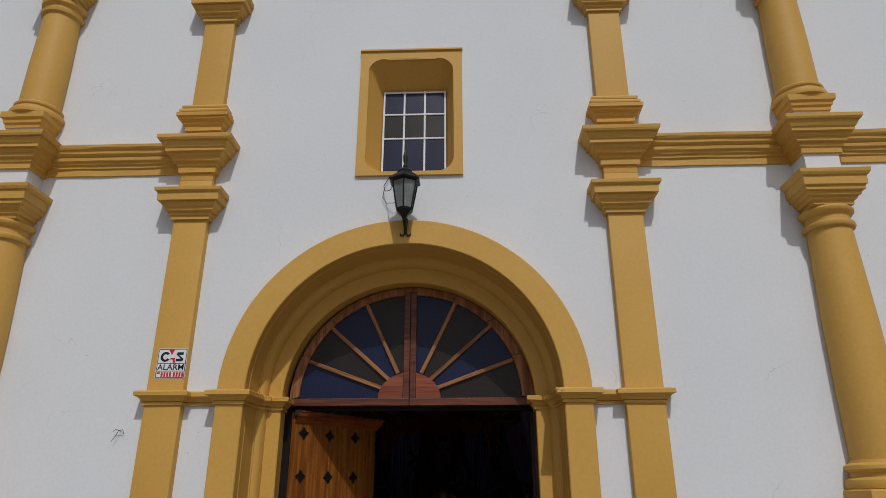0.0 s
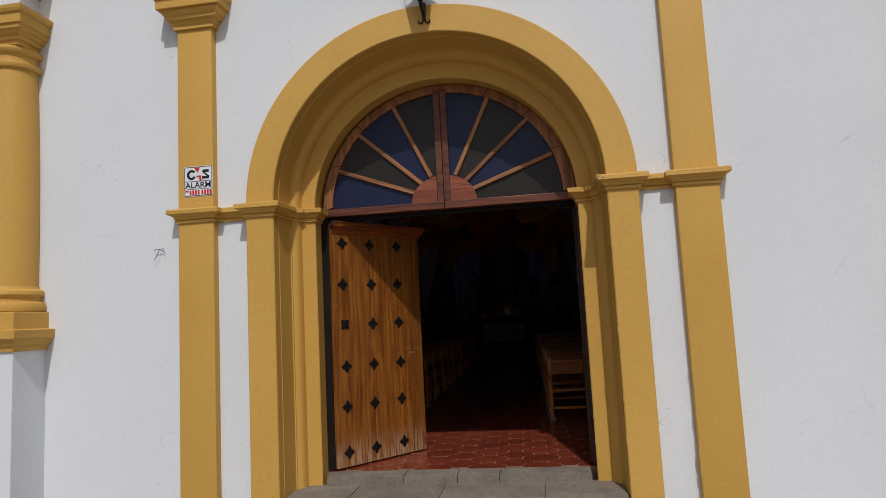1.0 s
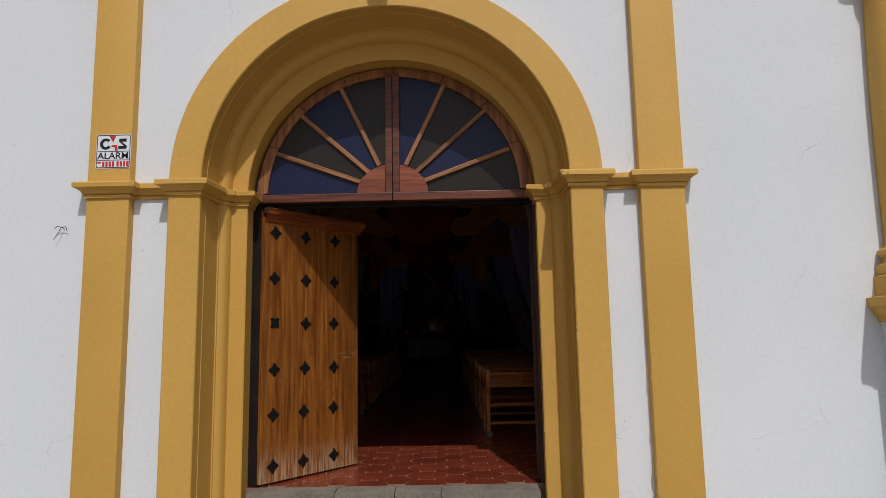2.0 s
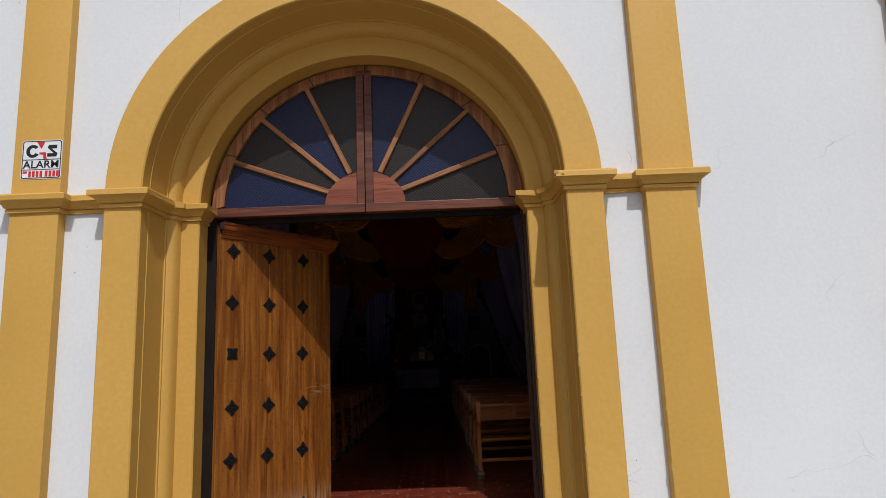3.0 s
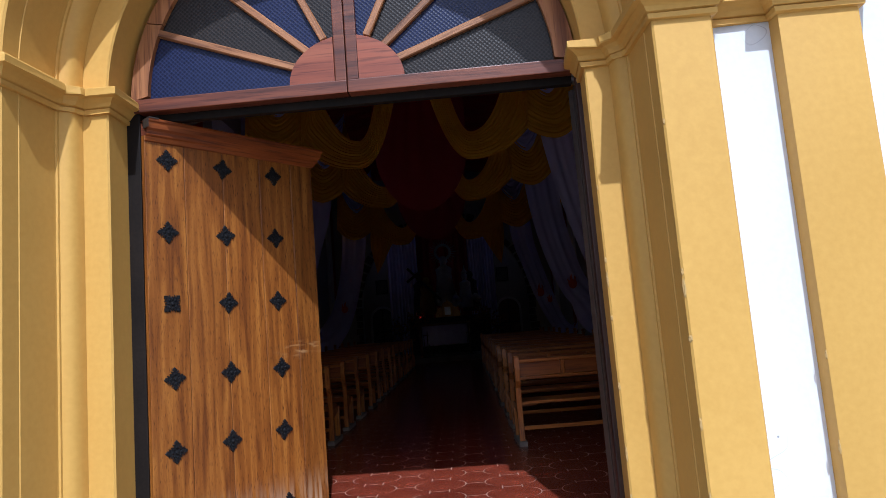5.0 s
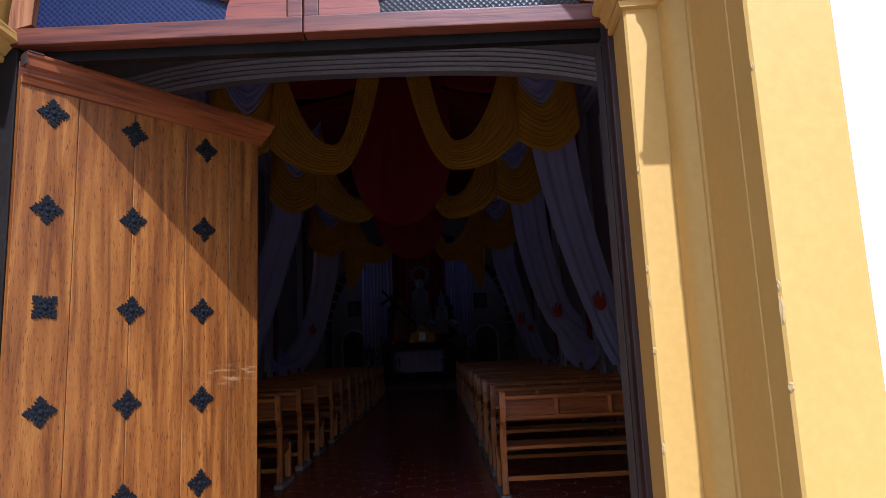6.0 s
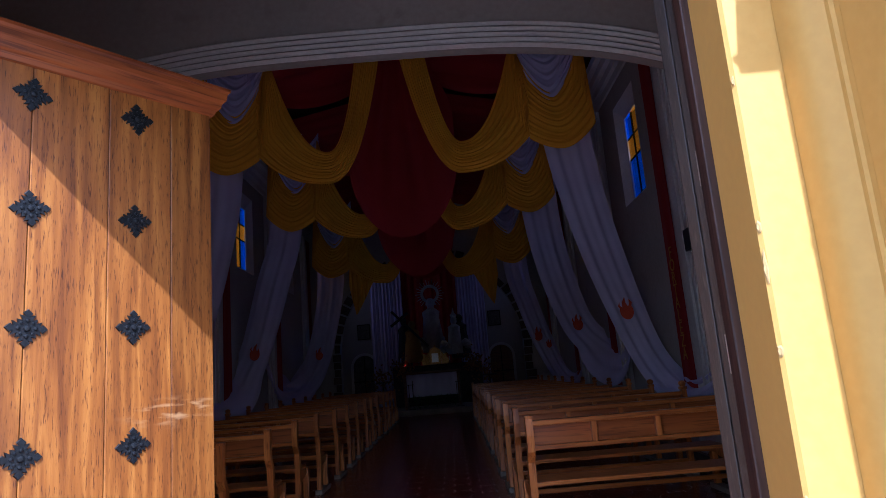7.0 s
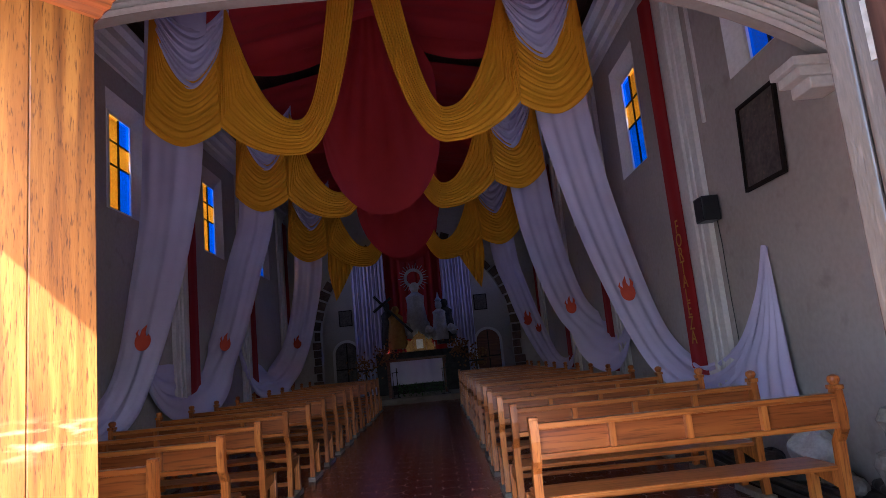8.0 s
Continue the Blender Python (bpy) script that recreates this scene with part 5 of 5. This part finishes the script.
bag = part("rubbish_bag", sheet(lambda u, q: (0.16 * math.cos(6.283 * q) * math.sin(3.14 * u ** 0.8) * (1 + 0.12 * math.sin(17 * q + 6 * u)), 0.16 * math.sin(6.283 * q) * math.sin(3.14 * u ** 0.8) * (1 + 0.1 * math.sin(11 * q)), 0.42 * u), 18, 28), BAGPLASTIC, smooth=True)
bag.matrix_world = NV @ pose(-1.18, 3.25, 0)
tagged(bag, "dark plastic bag standing by the pew end", "bag")

# ---- chancel ----
part_in("platform", boxes((-XW, XW, 20.3, END, -0.1, 0.17), bevel=0.01), STONE, "stone step of the raised chancel", "step")
altar = thing("altar_table", "altar table with a white front cloth and dark top", "altar", NV @ pose(-0.13, 21.4, 0.17))
part("top", boxes((-1.0, 1.0, -0.4, 0.4, 1.14, 1.22), bevel=0.01), DARKWOOD, altar)
part("front_cloth", sheet(lambda u, q: (-0.86 + 1.72 * q, -0.36 + 0.008 * math.sin(q * 40), 1.14 - 0.75 * u), 6, 60, 0.01), WHITECLOTH, altar, smooth=True)
for x in (-0.92, 0.92):
    part("leg", boxes((x - 0.05, x + 0.05, -0.33, 0.33, 0.0, 1.14), bevel=0.01), DARKWOOD, altar)
for x in (-0.78, 0.82):
    ob = thing("candle_stand", "thin dark iron candle stand before the altar", "candle stand", NV @ pose(x, 20.75, 0.17), group="candle stands")
    part("stem", joined(tube([(0, 0, 0), (0, 0, 0.95)], 0.014), tube([(-0.13, 0, 0), (-0.13, 0, 0.8)], 0.01), boxes((-0.2, 0.08, -0.1, 0.1, 0.0, 0.03), (-0.17, 0.05, -0.02, 0.02, 0.8, 0.82))), IRON, ob)
greens = bmesh.new()
for k in range(420):
    p = Vector((rnd.uniform(-0.8, 0.8), 20.75 + rnd.uniform(-0.15, 0.25), 0.2 + rnd.uniform(0.0, 0.38)))
    a = rnd.uniform(0, 6.283)
    t, w = Vector((math.cos(a), math.sin(a), rnd.uniform(0, 1.2))) * 0.06, Vector((-math.sin(a), math.cos(a), 0)) * 0.02
    greens.faces.new([greens.verts.new(q) for q in (p - t, p + w, p + t, p - w)])
inside(tagged(part("flower_bank", greens, LEAF), "low bank of green leaves before the altar", "plants", kind="stuff"))
flowers = bmesh.new()
for k in range(500):
    cx, cy, cz = rnd.choice(((-1.9, 22.0, 1.25), (1.35, 22.6, 1.6), (-1.15, 22.5, 1.5), (1.9, 22.3, 1.2)))
    p = Vector((cx + rnd.gauss(0, 0.2), cy + rnd.gauss(0, 0.15), cz + rnd.gauss(0, 0.2)))
    a = rnd.uniform(0, 6.283)
    t, w = Vector((math.cos(a), 0.3, math.sin(a))) * 0.05, Vector((-math.sin(a), 0.2, math.cos(a))) * 0.03
    flowers.faces.new([flowers.verts.new(q) for q in (p - t, p + w, p + t, p - w)])
inside(tagged(part("flowers", flowers, RUSTFLOWER), "bunches of dried orange flowers round the altar", "flowers", kind="stuff"))
for x in (-1.9, 1.9):
    ob = thing("flower_stand", "tall dark stand carrying dried flowers", "stand", NV @ pose(x, 22.1, 0.17), group="flower stands")
    part("stand", joined(tube([(0, 0, 0), (0, 0, 0.95)], 0.03), boxes((-0.25, 0.25, -0.2, 0.2, 0.92, 0.97), (-0.2, 0.2, -0.2, 0.2, 0, 0.04), bevel=0.005)), DARKSTUFF, ob)
reredos = inside(tagged(part("altar_bench", boxes((-1.6, 1.7, 22.9, 23.7, 0.17, 1.62), bevel=0.02), DARKSTUFF), "dark stepped bench behind the altar", "bench"))
tab = thing("tabernacle", "gilded tabernacle with scrolled crest on the altar bench", "tabernacle", NV @ pose(0.0, 22.85, 1.62))
part("case", boxes((-0.22, 0.22, -0.2, 0.1, 0.0, 0.5), bevel=0.02), GILT, tab)
part("door", boxes((-0.12, 0.12, -0.215, -0.2, 0.08, 0.40), bevel=0.01), SILVER, tab)
for s in (-1, 1):
    part("wing", plate([(s * 0.23, 0.0), (s * 0.48, 0.0), (s * 0.50, 0.14), (s * 0.42, 0.30), (s * 0.46, 0.42), (s * 0.32, 0.36), (s * 0.23, 0.46)][::s], [], -0.14, -0.08), GILT, tab)
for k in range(14):
    a = 6.283 * k / 14
    part("boss", lathe([(0.006, 0.0), (0.028, 0.006), (0.030, 0.02), (0.014, 0.034)], 8), GILT, tab, smooth=True).matrix_local = pose(0.36 * math.cos(a) * (1.0 if k % 2 else 0.72), -0.16, 0.24 + 0.22 * math.sin(a), 90, 0, 0)
part("crest", plate([(-0.22, 0.5), (0.22, 0.5), (0.12, 0.58), (0.04, 0.62), (0.0, 0.72), (-0.04, 0.62), (-0.12, 0.58)], [], -0.1, -0.04), GILT, tab)


def statue(x, y, z, h, r, material, label, extra=None):
    prof = [(r, 0.0), (r * 1.02, h * 0.12), (r * 0.82, h * 0.45), (r * 0.72, h * 0.62), (r * 0.78, h * 0.74), (r * 0.42, h * 0.80), (r * 0.26, h * 0.82), (r * 0.40, h * 0.88), (r * 0.40, h * 0.94), (r * 0.22, h * 0.995), (0.01, h)]
    bm = lathe(prof, 22)
    for vt in bm.verts:
        a = math.atan2(vt.co.y, vt.co.x)
        if vt.co.z < h * 0.75:
            k = 1 + 0.06 * math.sin(9 * a + 3 * vt.co.z)
            vt.co.x *= k
            vt.co.y *= k * 0.8
    if extra:
        bm = joined(bm, extra)
    ob = part("statue", bm, material, smooth=True)
    ob.matrix_world = NV @ pose(x, y, z)
    return tagged(ob, label, "statue", "altar statues")


def rays(z):
    """Openwork halo ring with straight rays."""
    bm = bmesh.new()
    for k in range(28):
        box(bm, -0.010, 0.010, -0.008, 0.008, 0.33, 0.50 + 0.07 * (k % 2), Matrix.Translation((0, 0.19, z)) @ Matrix.Rotation(6.283 * k / 28, 4, "Y"))
    for k in range(32):
        box(bm, 0.25, 0.36, -0.014, 0.014, -0.036, 0.036, Matrix.Translation((0, 0.19, z)) @ Matrix.Rotation(6.283 * k / 32, 4, "Y"))
    return bm


def clouds(seed, n, wide, deep, high):
    """Carved billows heaped round the foot of a figure."""
    r = random.Random(seed)
    bms = []
    for k in range(n):
        q = r.uniform(0.09, 0.17)
        bms.append(lathe([(0.02, -q), (q * 0.7, -q * 0.7), (q, 0), (q * 0.7, q * 0.7), (0.02, q)], 10, r.uniform(-wide, wide), r.uniform(-deep, deep)))
        lift = q + r.uniform(0, high)
        for vt in bms[-1].verts:
            vt.co.z += lift
    return joined(*bms)


def leaning(length, thick, m):
    bm = bmesh.new()
    box(bm, -thick, thick, -thick, thick, -length / 2, length / 2, m)
    return bm


statue(-0.05, 23.5, 2.10, 2.05, 0.42, PALESTATUE, "tall white robed statue with a silver rayed halo", joined(rays(2.24), clouds(3, 14, 0.42, 0.2, 0.35)))
statue(-0.80, 23.1, 1.75, 1.55, 0.34, YELLOWROBE, "statue in a yellow robe leaning on a wooden cross")
statue(-1.12, 23.25, 1.65, 1.85, 0.27, DARKSTUFF, "tall dark cloaked statue carrying a dark cross", joined(leaning(1.9, 0.045, Matrix.Translation((0.25, -0.35, 1.35)) @ Matrix.Rotation(-0.75, 4, "Y")), leaning(0.8, 0.045, Matrix.Translation((-0.12, -0.35, 1.72)) @ Matrix.Rotation(0.95, 4, "Y"))))
statue(0.78, 23.0, 1.95, 1.35, 0.30, PALESTATUE, "seated pale robed statue with a pointed silver crown", joined(lathe([(0.13, 1.30), (0.09, 1.36), (0.13, 1.42), (0.05, 1.52), (0.01, 1.72)], 12), clouds(5, 16, 0.55, 0.2, 0.3)))
statue(0.98, 23.2, 1.80, 1.62, 0.36, DARKSTUFF, "dark cloaked figure behind the seated statue")
for k, x in enumerate((-1.45, -1.28, -0.62, 0.52, 1.28, 1.46, 1.62)):
    ob = thing("altar_candle", "pale candle in a small gilt holder on the bench", "candle", NV @ pose(x, 22.95, 1.62), group="altar candles")
    part("holder", lathe([(0.05, 0.0), (0.055, 0.015), (0.02, 0.03), (0.02, 0.09), (0.04, 0.11)], 12), GILT, ob, smooth=True)
    part("candle", lathe([(0.022, 0.10), (0.022, 0.26 + 0.05 * (k % 3)), (0.008, 0.275 + 0.05 * (k % 3))], 10), SACK, ob, smooth=True)


def curtain(x0, x1, y, z0, z1, material, label, folds):
    ob = part("curtain", sheet(lambda u, q: (x0 + (x1 - x0) * q, y + 0.05 * math.sin(q * folds * 6.283) + 0.02 * math.sin(q * folds * 14 + 2 * u), z1 + (z0 - z1) * u), 10, int(folds * 12)), material, smooth=True)
    return inside(tagged(ob, label, "curtain", "altar curtains"))


curtain(-2.45, -1.18, 24.2, 0.17, 5.4, WHITECLOTH, "white pleated curtain beside the altar statues", 9)
curtain(0.98, 2.08, 24.2, 0.17, 5.4, WHITECLOTH, "white pleated curtain beside the altar statues", 9)
curtain(-1.2, 1.1, 24.4, 0.17, 6.6, REDCLOTH, "deep red curtain behind the altar statues", 6)
for x, z in ((-2.86, 3.16), (2.45, 3.31)):
    framed_picture(NV @ pose(x, END - 0.02, z), 0.52, 0.62, "small dark framed picture on the end wall")
for x in (-2.90, 2.60):
    e = thing("wall_niche", "arched doorway niche in the end wall", "niche", NV @ pose(x, END, 0.17), kind="structure", group="end wall niches")
    part("arch_frame", plate([(-0.55, 0.0), (-0.45, 0.0)][:1] + [(-0.55, 1.6)] + arc(0, 1.6, 0.55, 0.55, 180, 0, 14)[1:-1] + [(0.55, 1.6), (0.55, 0.0), (0.45, 0.0), (0.45, 1.6)] + arc(0, 1.6, 0.45, 0.45, 0, 180, 14)[1:-1] + [(-0.45, 1.6), (-0.45, 0.0)], [], -0.06, 0.0), MOULD_IN, e)
    part("panel", plate([(-0.45, 0.0), (0.45, 0.0), (0.45, 1.6)] + arc(0, 1.6, 0.45, 0.45, 0, 180, 12)[1:-1] + [(-0.45, 1.6)], [], -0.02, -0.005), DARKWOOD if x > 0 else PICTURE, e)
    part("muntin", boxes((-0.02, 0.02, -0.05, -0.021, 0.0, 2.0), (-0.45, 0.45, -0.05, -0.021, 1.0, 1.05)), BLACKWOOD, e)
lampm, lt, lp = nodes_of("sanctuary_red")
lp.inputs["Base Color"].default_value = (0.6, 0.02, 0.01, 1)
lp.inputs["Emission Color"].default_value, lp.inputs["Emission Strength"].default_value = (1.0, 0.05, 0.02, 1), 0.3
ob = part("sanctuary_lamp", lathe([(0.02, 0.0), (0.035, 0.03), (0.035, 0.09), (0.02, 0.11)], 12), lampm, smooth=True)
ob.matrix_world = NV @ pose(-1.12, 22.9, 1.625)
tagged(ob, "small red glowing sanctuary lamp on the altar bench", "lamp")

# ---- lantern over the door ----
lan = thing("wall_lantern", "black iron six-sided wall lantern with clouded panes", "lantern", pose(-0.005, -0.40, 4.90))
hexa = [(math.cos(k * math.pi / 3 + 0.52), math.sin(k * math.pi / 3 + 0.52)) for k in range(6)]


def hexring(profile):
    bm = bmesh.new()
    rings = [[bm.verts.new((x * r, y * r, z)) for x, y in hexa] for r, z in profile]
    for a, b in zip(rings, rings[1:]):
        for k in range(6):
            bm.faces.new((a[k], a[(k + 1) % 6], b[(k + 1) % 6], b[k]))
    bm.faces.new(rings[0][::-1])
    bm.faces.new(rings[-1])
    return bm


part("base", hexring([(0.02, -0.10), (0.05, -0.05), (0.085, -0.02), (0.105, 0.0), (0.105, 0.02), (0.09, 0.03)]), IRON, lan)
for k in range(6):
    a, b = hexa[k], hexa[(k + 1) % 6]
    part("post", tube([(a[0] * 0.098, a[1] * 0.098, 0.015), (a[0] * 0.158, a[1] * 0.158, 0.36)], 0.009, 6), IRON, lan)
    bm = bmesh.new()
    q = [bm.verts.new(p) for p in ((a[0] * 0.092, a[1] * 0.092, 0.02), (b[0] * 0.092, b[1] * 0.092, 0.02), (b[0] * 0.150, b[1] * 0.150, 0.355), (a[0] * 0.150, a[1] * 0.150, 0.355))]
    f = bm.faces.new(q)
    bmesh.ops.solidify(bm, geom=[f], thickness=0.004)
    part("pane", bm, FROST, lan, "clouded grey glass pane")
part("roof", hexring([(0.15, 0.345), (0.195, 0.36), (0.20, 0.375), (0.15, 0.43), (0.10, 0.47), (0.095, 0.50), (0.06, 0.53), (0.03, 0.55)]), IRON, lan)
part("finial", lathe([(0.022, 0.545), (0.03, 0.57), (0.018, 0.60), (0.028, 0.64), (0.03, 0.70), (0.018, 0.76), (0.004, 0.80)], 12), IRON, lan, smooth=True)
part("bracket", joined(tube([(0, 0, -0.07), (0, 0.05, -0.11), (0, 0.13, -0.13), (0, 0.18, -0.14)], lambda u: 0.024 - 0.006 * u), tube([(0, 0.185, -0.02), (0, 0.185, -0.12), (0, 0.187, -0.21)], lambda u: 0.026 - 0.010 * u), tube([(0, 0.187, -0.19), (-0.03, 0.187, -0.235), (-0.055, 0.187, -0.225), (-0.06, 0.187, -0.205)], 0.008), tube([(0, 0.187, -0.19), (0.03, 0.187, -0.235), (0.055, 0.187, -0.225), (0.06, 0.187, -0.205)], 0.008)), IRON, lan, smooth=True)
part("wire", joined(tube([(-0.14, 0.02, 0.33), (-0.20, 0.20, 0.36), (-0.27, 0.30, 0.40), (-0.29, 0.325, 0.48), (-0.24, 0.33, 0.58), (-0.20, 0.33, 0.64)], 0.005, 6), tube([(-0.28, 0.31, 0.43), (-0.30, 0.32, 0.33), (-0.25, 0.32, 0.25), (-0.16, 0.28, 0.23), (-0.10, 0.25, 0.28), (-0.09, 0.08, 0.30)], 0.004, 6)), IRON, lan)

# ---- alarm plate on the pilaster ----
sign = thing("alarm_sign", "white alarm company plate with black and red print", "sign", pose(-2.562, PILASTER_Y - 0.001, 3.224))
part("plate", plate(rounded(-0.165, 0.165, -0.165, 0.165, 0.02, 4), [], -0.004, 0.0), SIGNWHITE, sign)
part("border", plate(rounded(-0.160, 0.160, -0.160, 0.160, 0.018, 4), [rounded(-0.153, 0.153, -0.153, 0.153, 0.015, 4)], -0.0055, -0.0042), SIGNBLACK, sign)
part("logo_ring", plate(arc(-0.075, 0.072, 0.055, 0.055, 40, 330, 18) + arc(-0.075, 0.072, 0.026, 0.030, 330, 40, 18), [], -0.0065, -0.0042), SIGNBLACK, sign)
part("logo_hook", plate([(0.045, 0.022), (0.12, 0.022), (0.128, 0.05), (0.075, 0.092), (0.122, 0.092), (0.122, 0.122), (0.055, 0.122), (0.045, 0.098), (0.098, 0.05), (0.045, 0.05)], [], -0.0065, -0.0042), SIGNBLACK, sign)
part("logo_wedge", plate([(-0.045, 0.15), (0.02, 0.15), (-0.005, 0.09)], [], -0.007, -0.0066), SIGNRED, sign)
part("logo_flag", plate([(-0.02, 0.06), (0.035, 0.06), (0.035, 0.03), (0.045, 0.005), (0.015, 0.005), (0.012, 0.04), (-0.02, 0.045)], [], -0.007, -0.0066), SIGNRED, sign)
cu = bpy.data.curves.new("word", "FONT")
cu.body, cu.size, cu.extrude, cu.align_x, cu.offset = "ALARM", 0.088, 0.001, "CENTER", 0.0012
tmp = new("tmp", cu)
me = bpy.data.meshes.new_from_object(tmp)
bpy.data.objects.remove(tmp)
bpy.data.curves.remove(cu)
me.materials.clear()
me.materials.append(SIGNBLACK)
ob = new("word", me)
ob.parent = sign
ob.matrix_local = Matrix.Translation((0, -0.0062, -0.072)) @ Matrix.Rotation(math.pi / 2, 4, "X") @ Matrix.Diagonal((1.05, 1, 1, 1))
part("rule", boxes((-0.15, 0.15, -0.0062, -0.0045, -0.004, 0.002)), SIGNBLACK, sign)
part("rule", boxes((-0.15, 0.15, -0.0062, -0.0045, -0.088, -0.083)), SIGNBLACK, sign)
for k in range(8):
    x = -0.10 + 0.031 * k + (0.012 if k > 3 else 0)
    part("print_bar", boxes((x, x + 0.021, -0.0062, -0.0045, -0.148, -0.098)), SIGNRED, sign)
part("print_bar", boxes((-0.148, -0.112, -0.0062, -0.0045, -0.115, -0.097)), SIGNRED, sign)

# ---- twisted wire stub in the white wall ----
stub = tagged(part("wire_stub", joined(tube([(-3.11, 0.08, 2.52), (-3.11, 0.04, 2.53), (-3.15, 0.03, 2.54), (-3.18, 0.04, 2.52)], 0.0035, 6), tube([(-3.11, 0.04, 2.53), (-3.07, 0.03, 2.54), (-3.06, 0.04, 2.49)], 0.003, 6), tube([(-3.12, 0.04, 2.53), (-3.14, 0.03, 2.47), (-3.18, 0.03, 2.41)], 0.003, 6)), IRON), "twisted black wire stub sticking out of the wall", "wire")
stub.location = (0.062, -0.12, -0.012)


# ---- floor tiles: interlocking waisted tiles ----
PU, PV = 0.59, 0.40


def half_a(t):
    return 0.08 if abs(t) > 0.15 else 0.08 + 0.135 * math.sqrt(max(0.0, 1 - (t / 0.15) ** 2))


def tile_outline(kind):
    ts = [-0.1935, -0.152, -0.148, -0.13, -0.10, -0.06, -0.02, 0.02, 0.06, 0.10, 0.13, 0.148, 0.152, 0.1935]
    if kind:
        w = [(t, PU / 2 - half_a(((t + 0.4) % 0.4) - 0.2) - 0.0050) for t in (-0.1935, -0.18, -0.14, -0.10, -0.07, -0.052, -0.048, 0.0, 0.048, 0.052, 0.07, 0.10, 0.14, 0.18, 0.1935)]
    else:
        w = [(t, half_a(t) - 0.0050) for t in ts]
    return [(h, t) for t, h in w] + [(-h, t) for t, h in reversed(w)]


def tile_bmesh(bm, kind, u, v, lift, edge_v=None):
    pts = [(u + x, v + y if edge_v is None else max(v + y, edge_v)) for x, y in tile_outline(kind)]
    top = [bm.verts.new((x, y, lift)) for x, y in pts]
    low = [bm.verts.new((u + (x - u) * 1.008, y, lift - 0.012)) for x, y in pts]
    bm.faces.new(top)
    for i in range(len(top)):
        j = (i + 1) % len(top)
        bm.faces.new((top[i], low[i], low[j], top[j]))


shared = []
for kind in (0, 1):
    bm = bmesh.new()
    tile_bmesh(bm, kind, 0, 0, 0)
    ob = part("tile", bm, TILE, floor)
    shared.append(ob.data)
    bpy.data.objects.remove(ob)
rest = bmesh.new()
rnd = random.Random(8)
near = 0
for kind in (0, 1):
    for c in range(-7, 8):
        for r in range(-3, 50):
            u = 0.305 + PU * (c + 0.5 * kind)
            v = 1.45 + PV * (r + 0.5 * kind)
            if abs(u) > XW - 0.05 or v < 0.55 or v > 20.2:
                continue
            lift = rnd.uniform(-0.0003, 0.0003)
            if -1.5 < u < 1.75 and 0.85 < v < 6.6 and near < 300:
                near += 1
                ob = new("tile", shared[kind])
                ob.parent = floor
                ob.matrix_local = pose(u, v, lift, rnd.uniform(-0.03, 0.03), rnd.uniform(-0.03, 0.03), 0)
            else:
                tile_bmesh(rest, kind, u, v, lift, 0.60)
tagged(part("tile_field", rest, TILE_FAR, floor), kind="stuff")
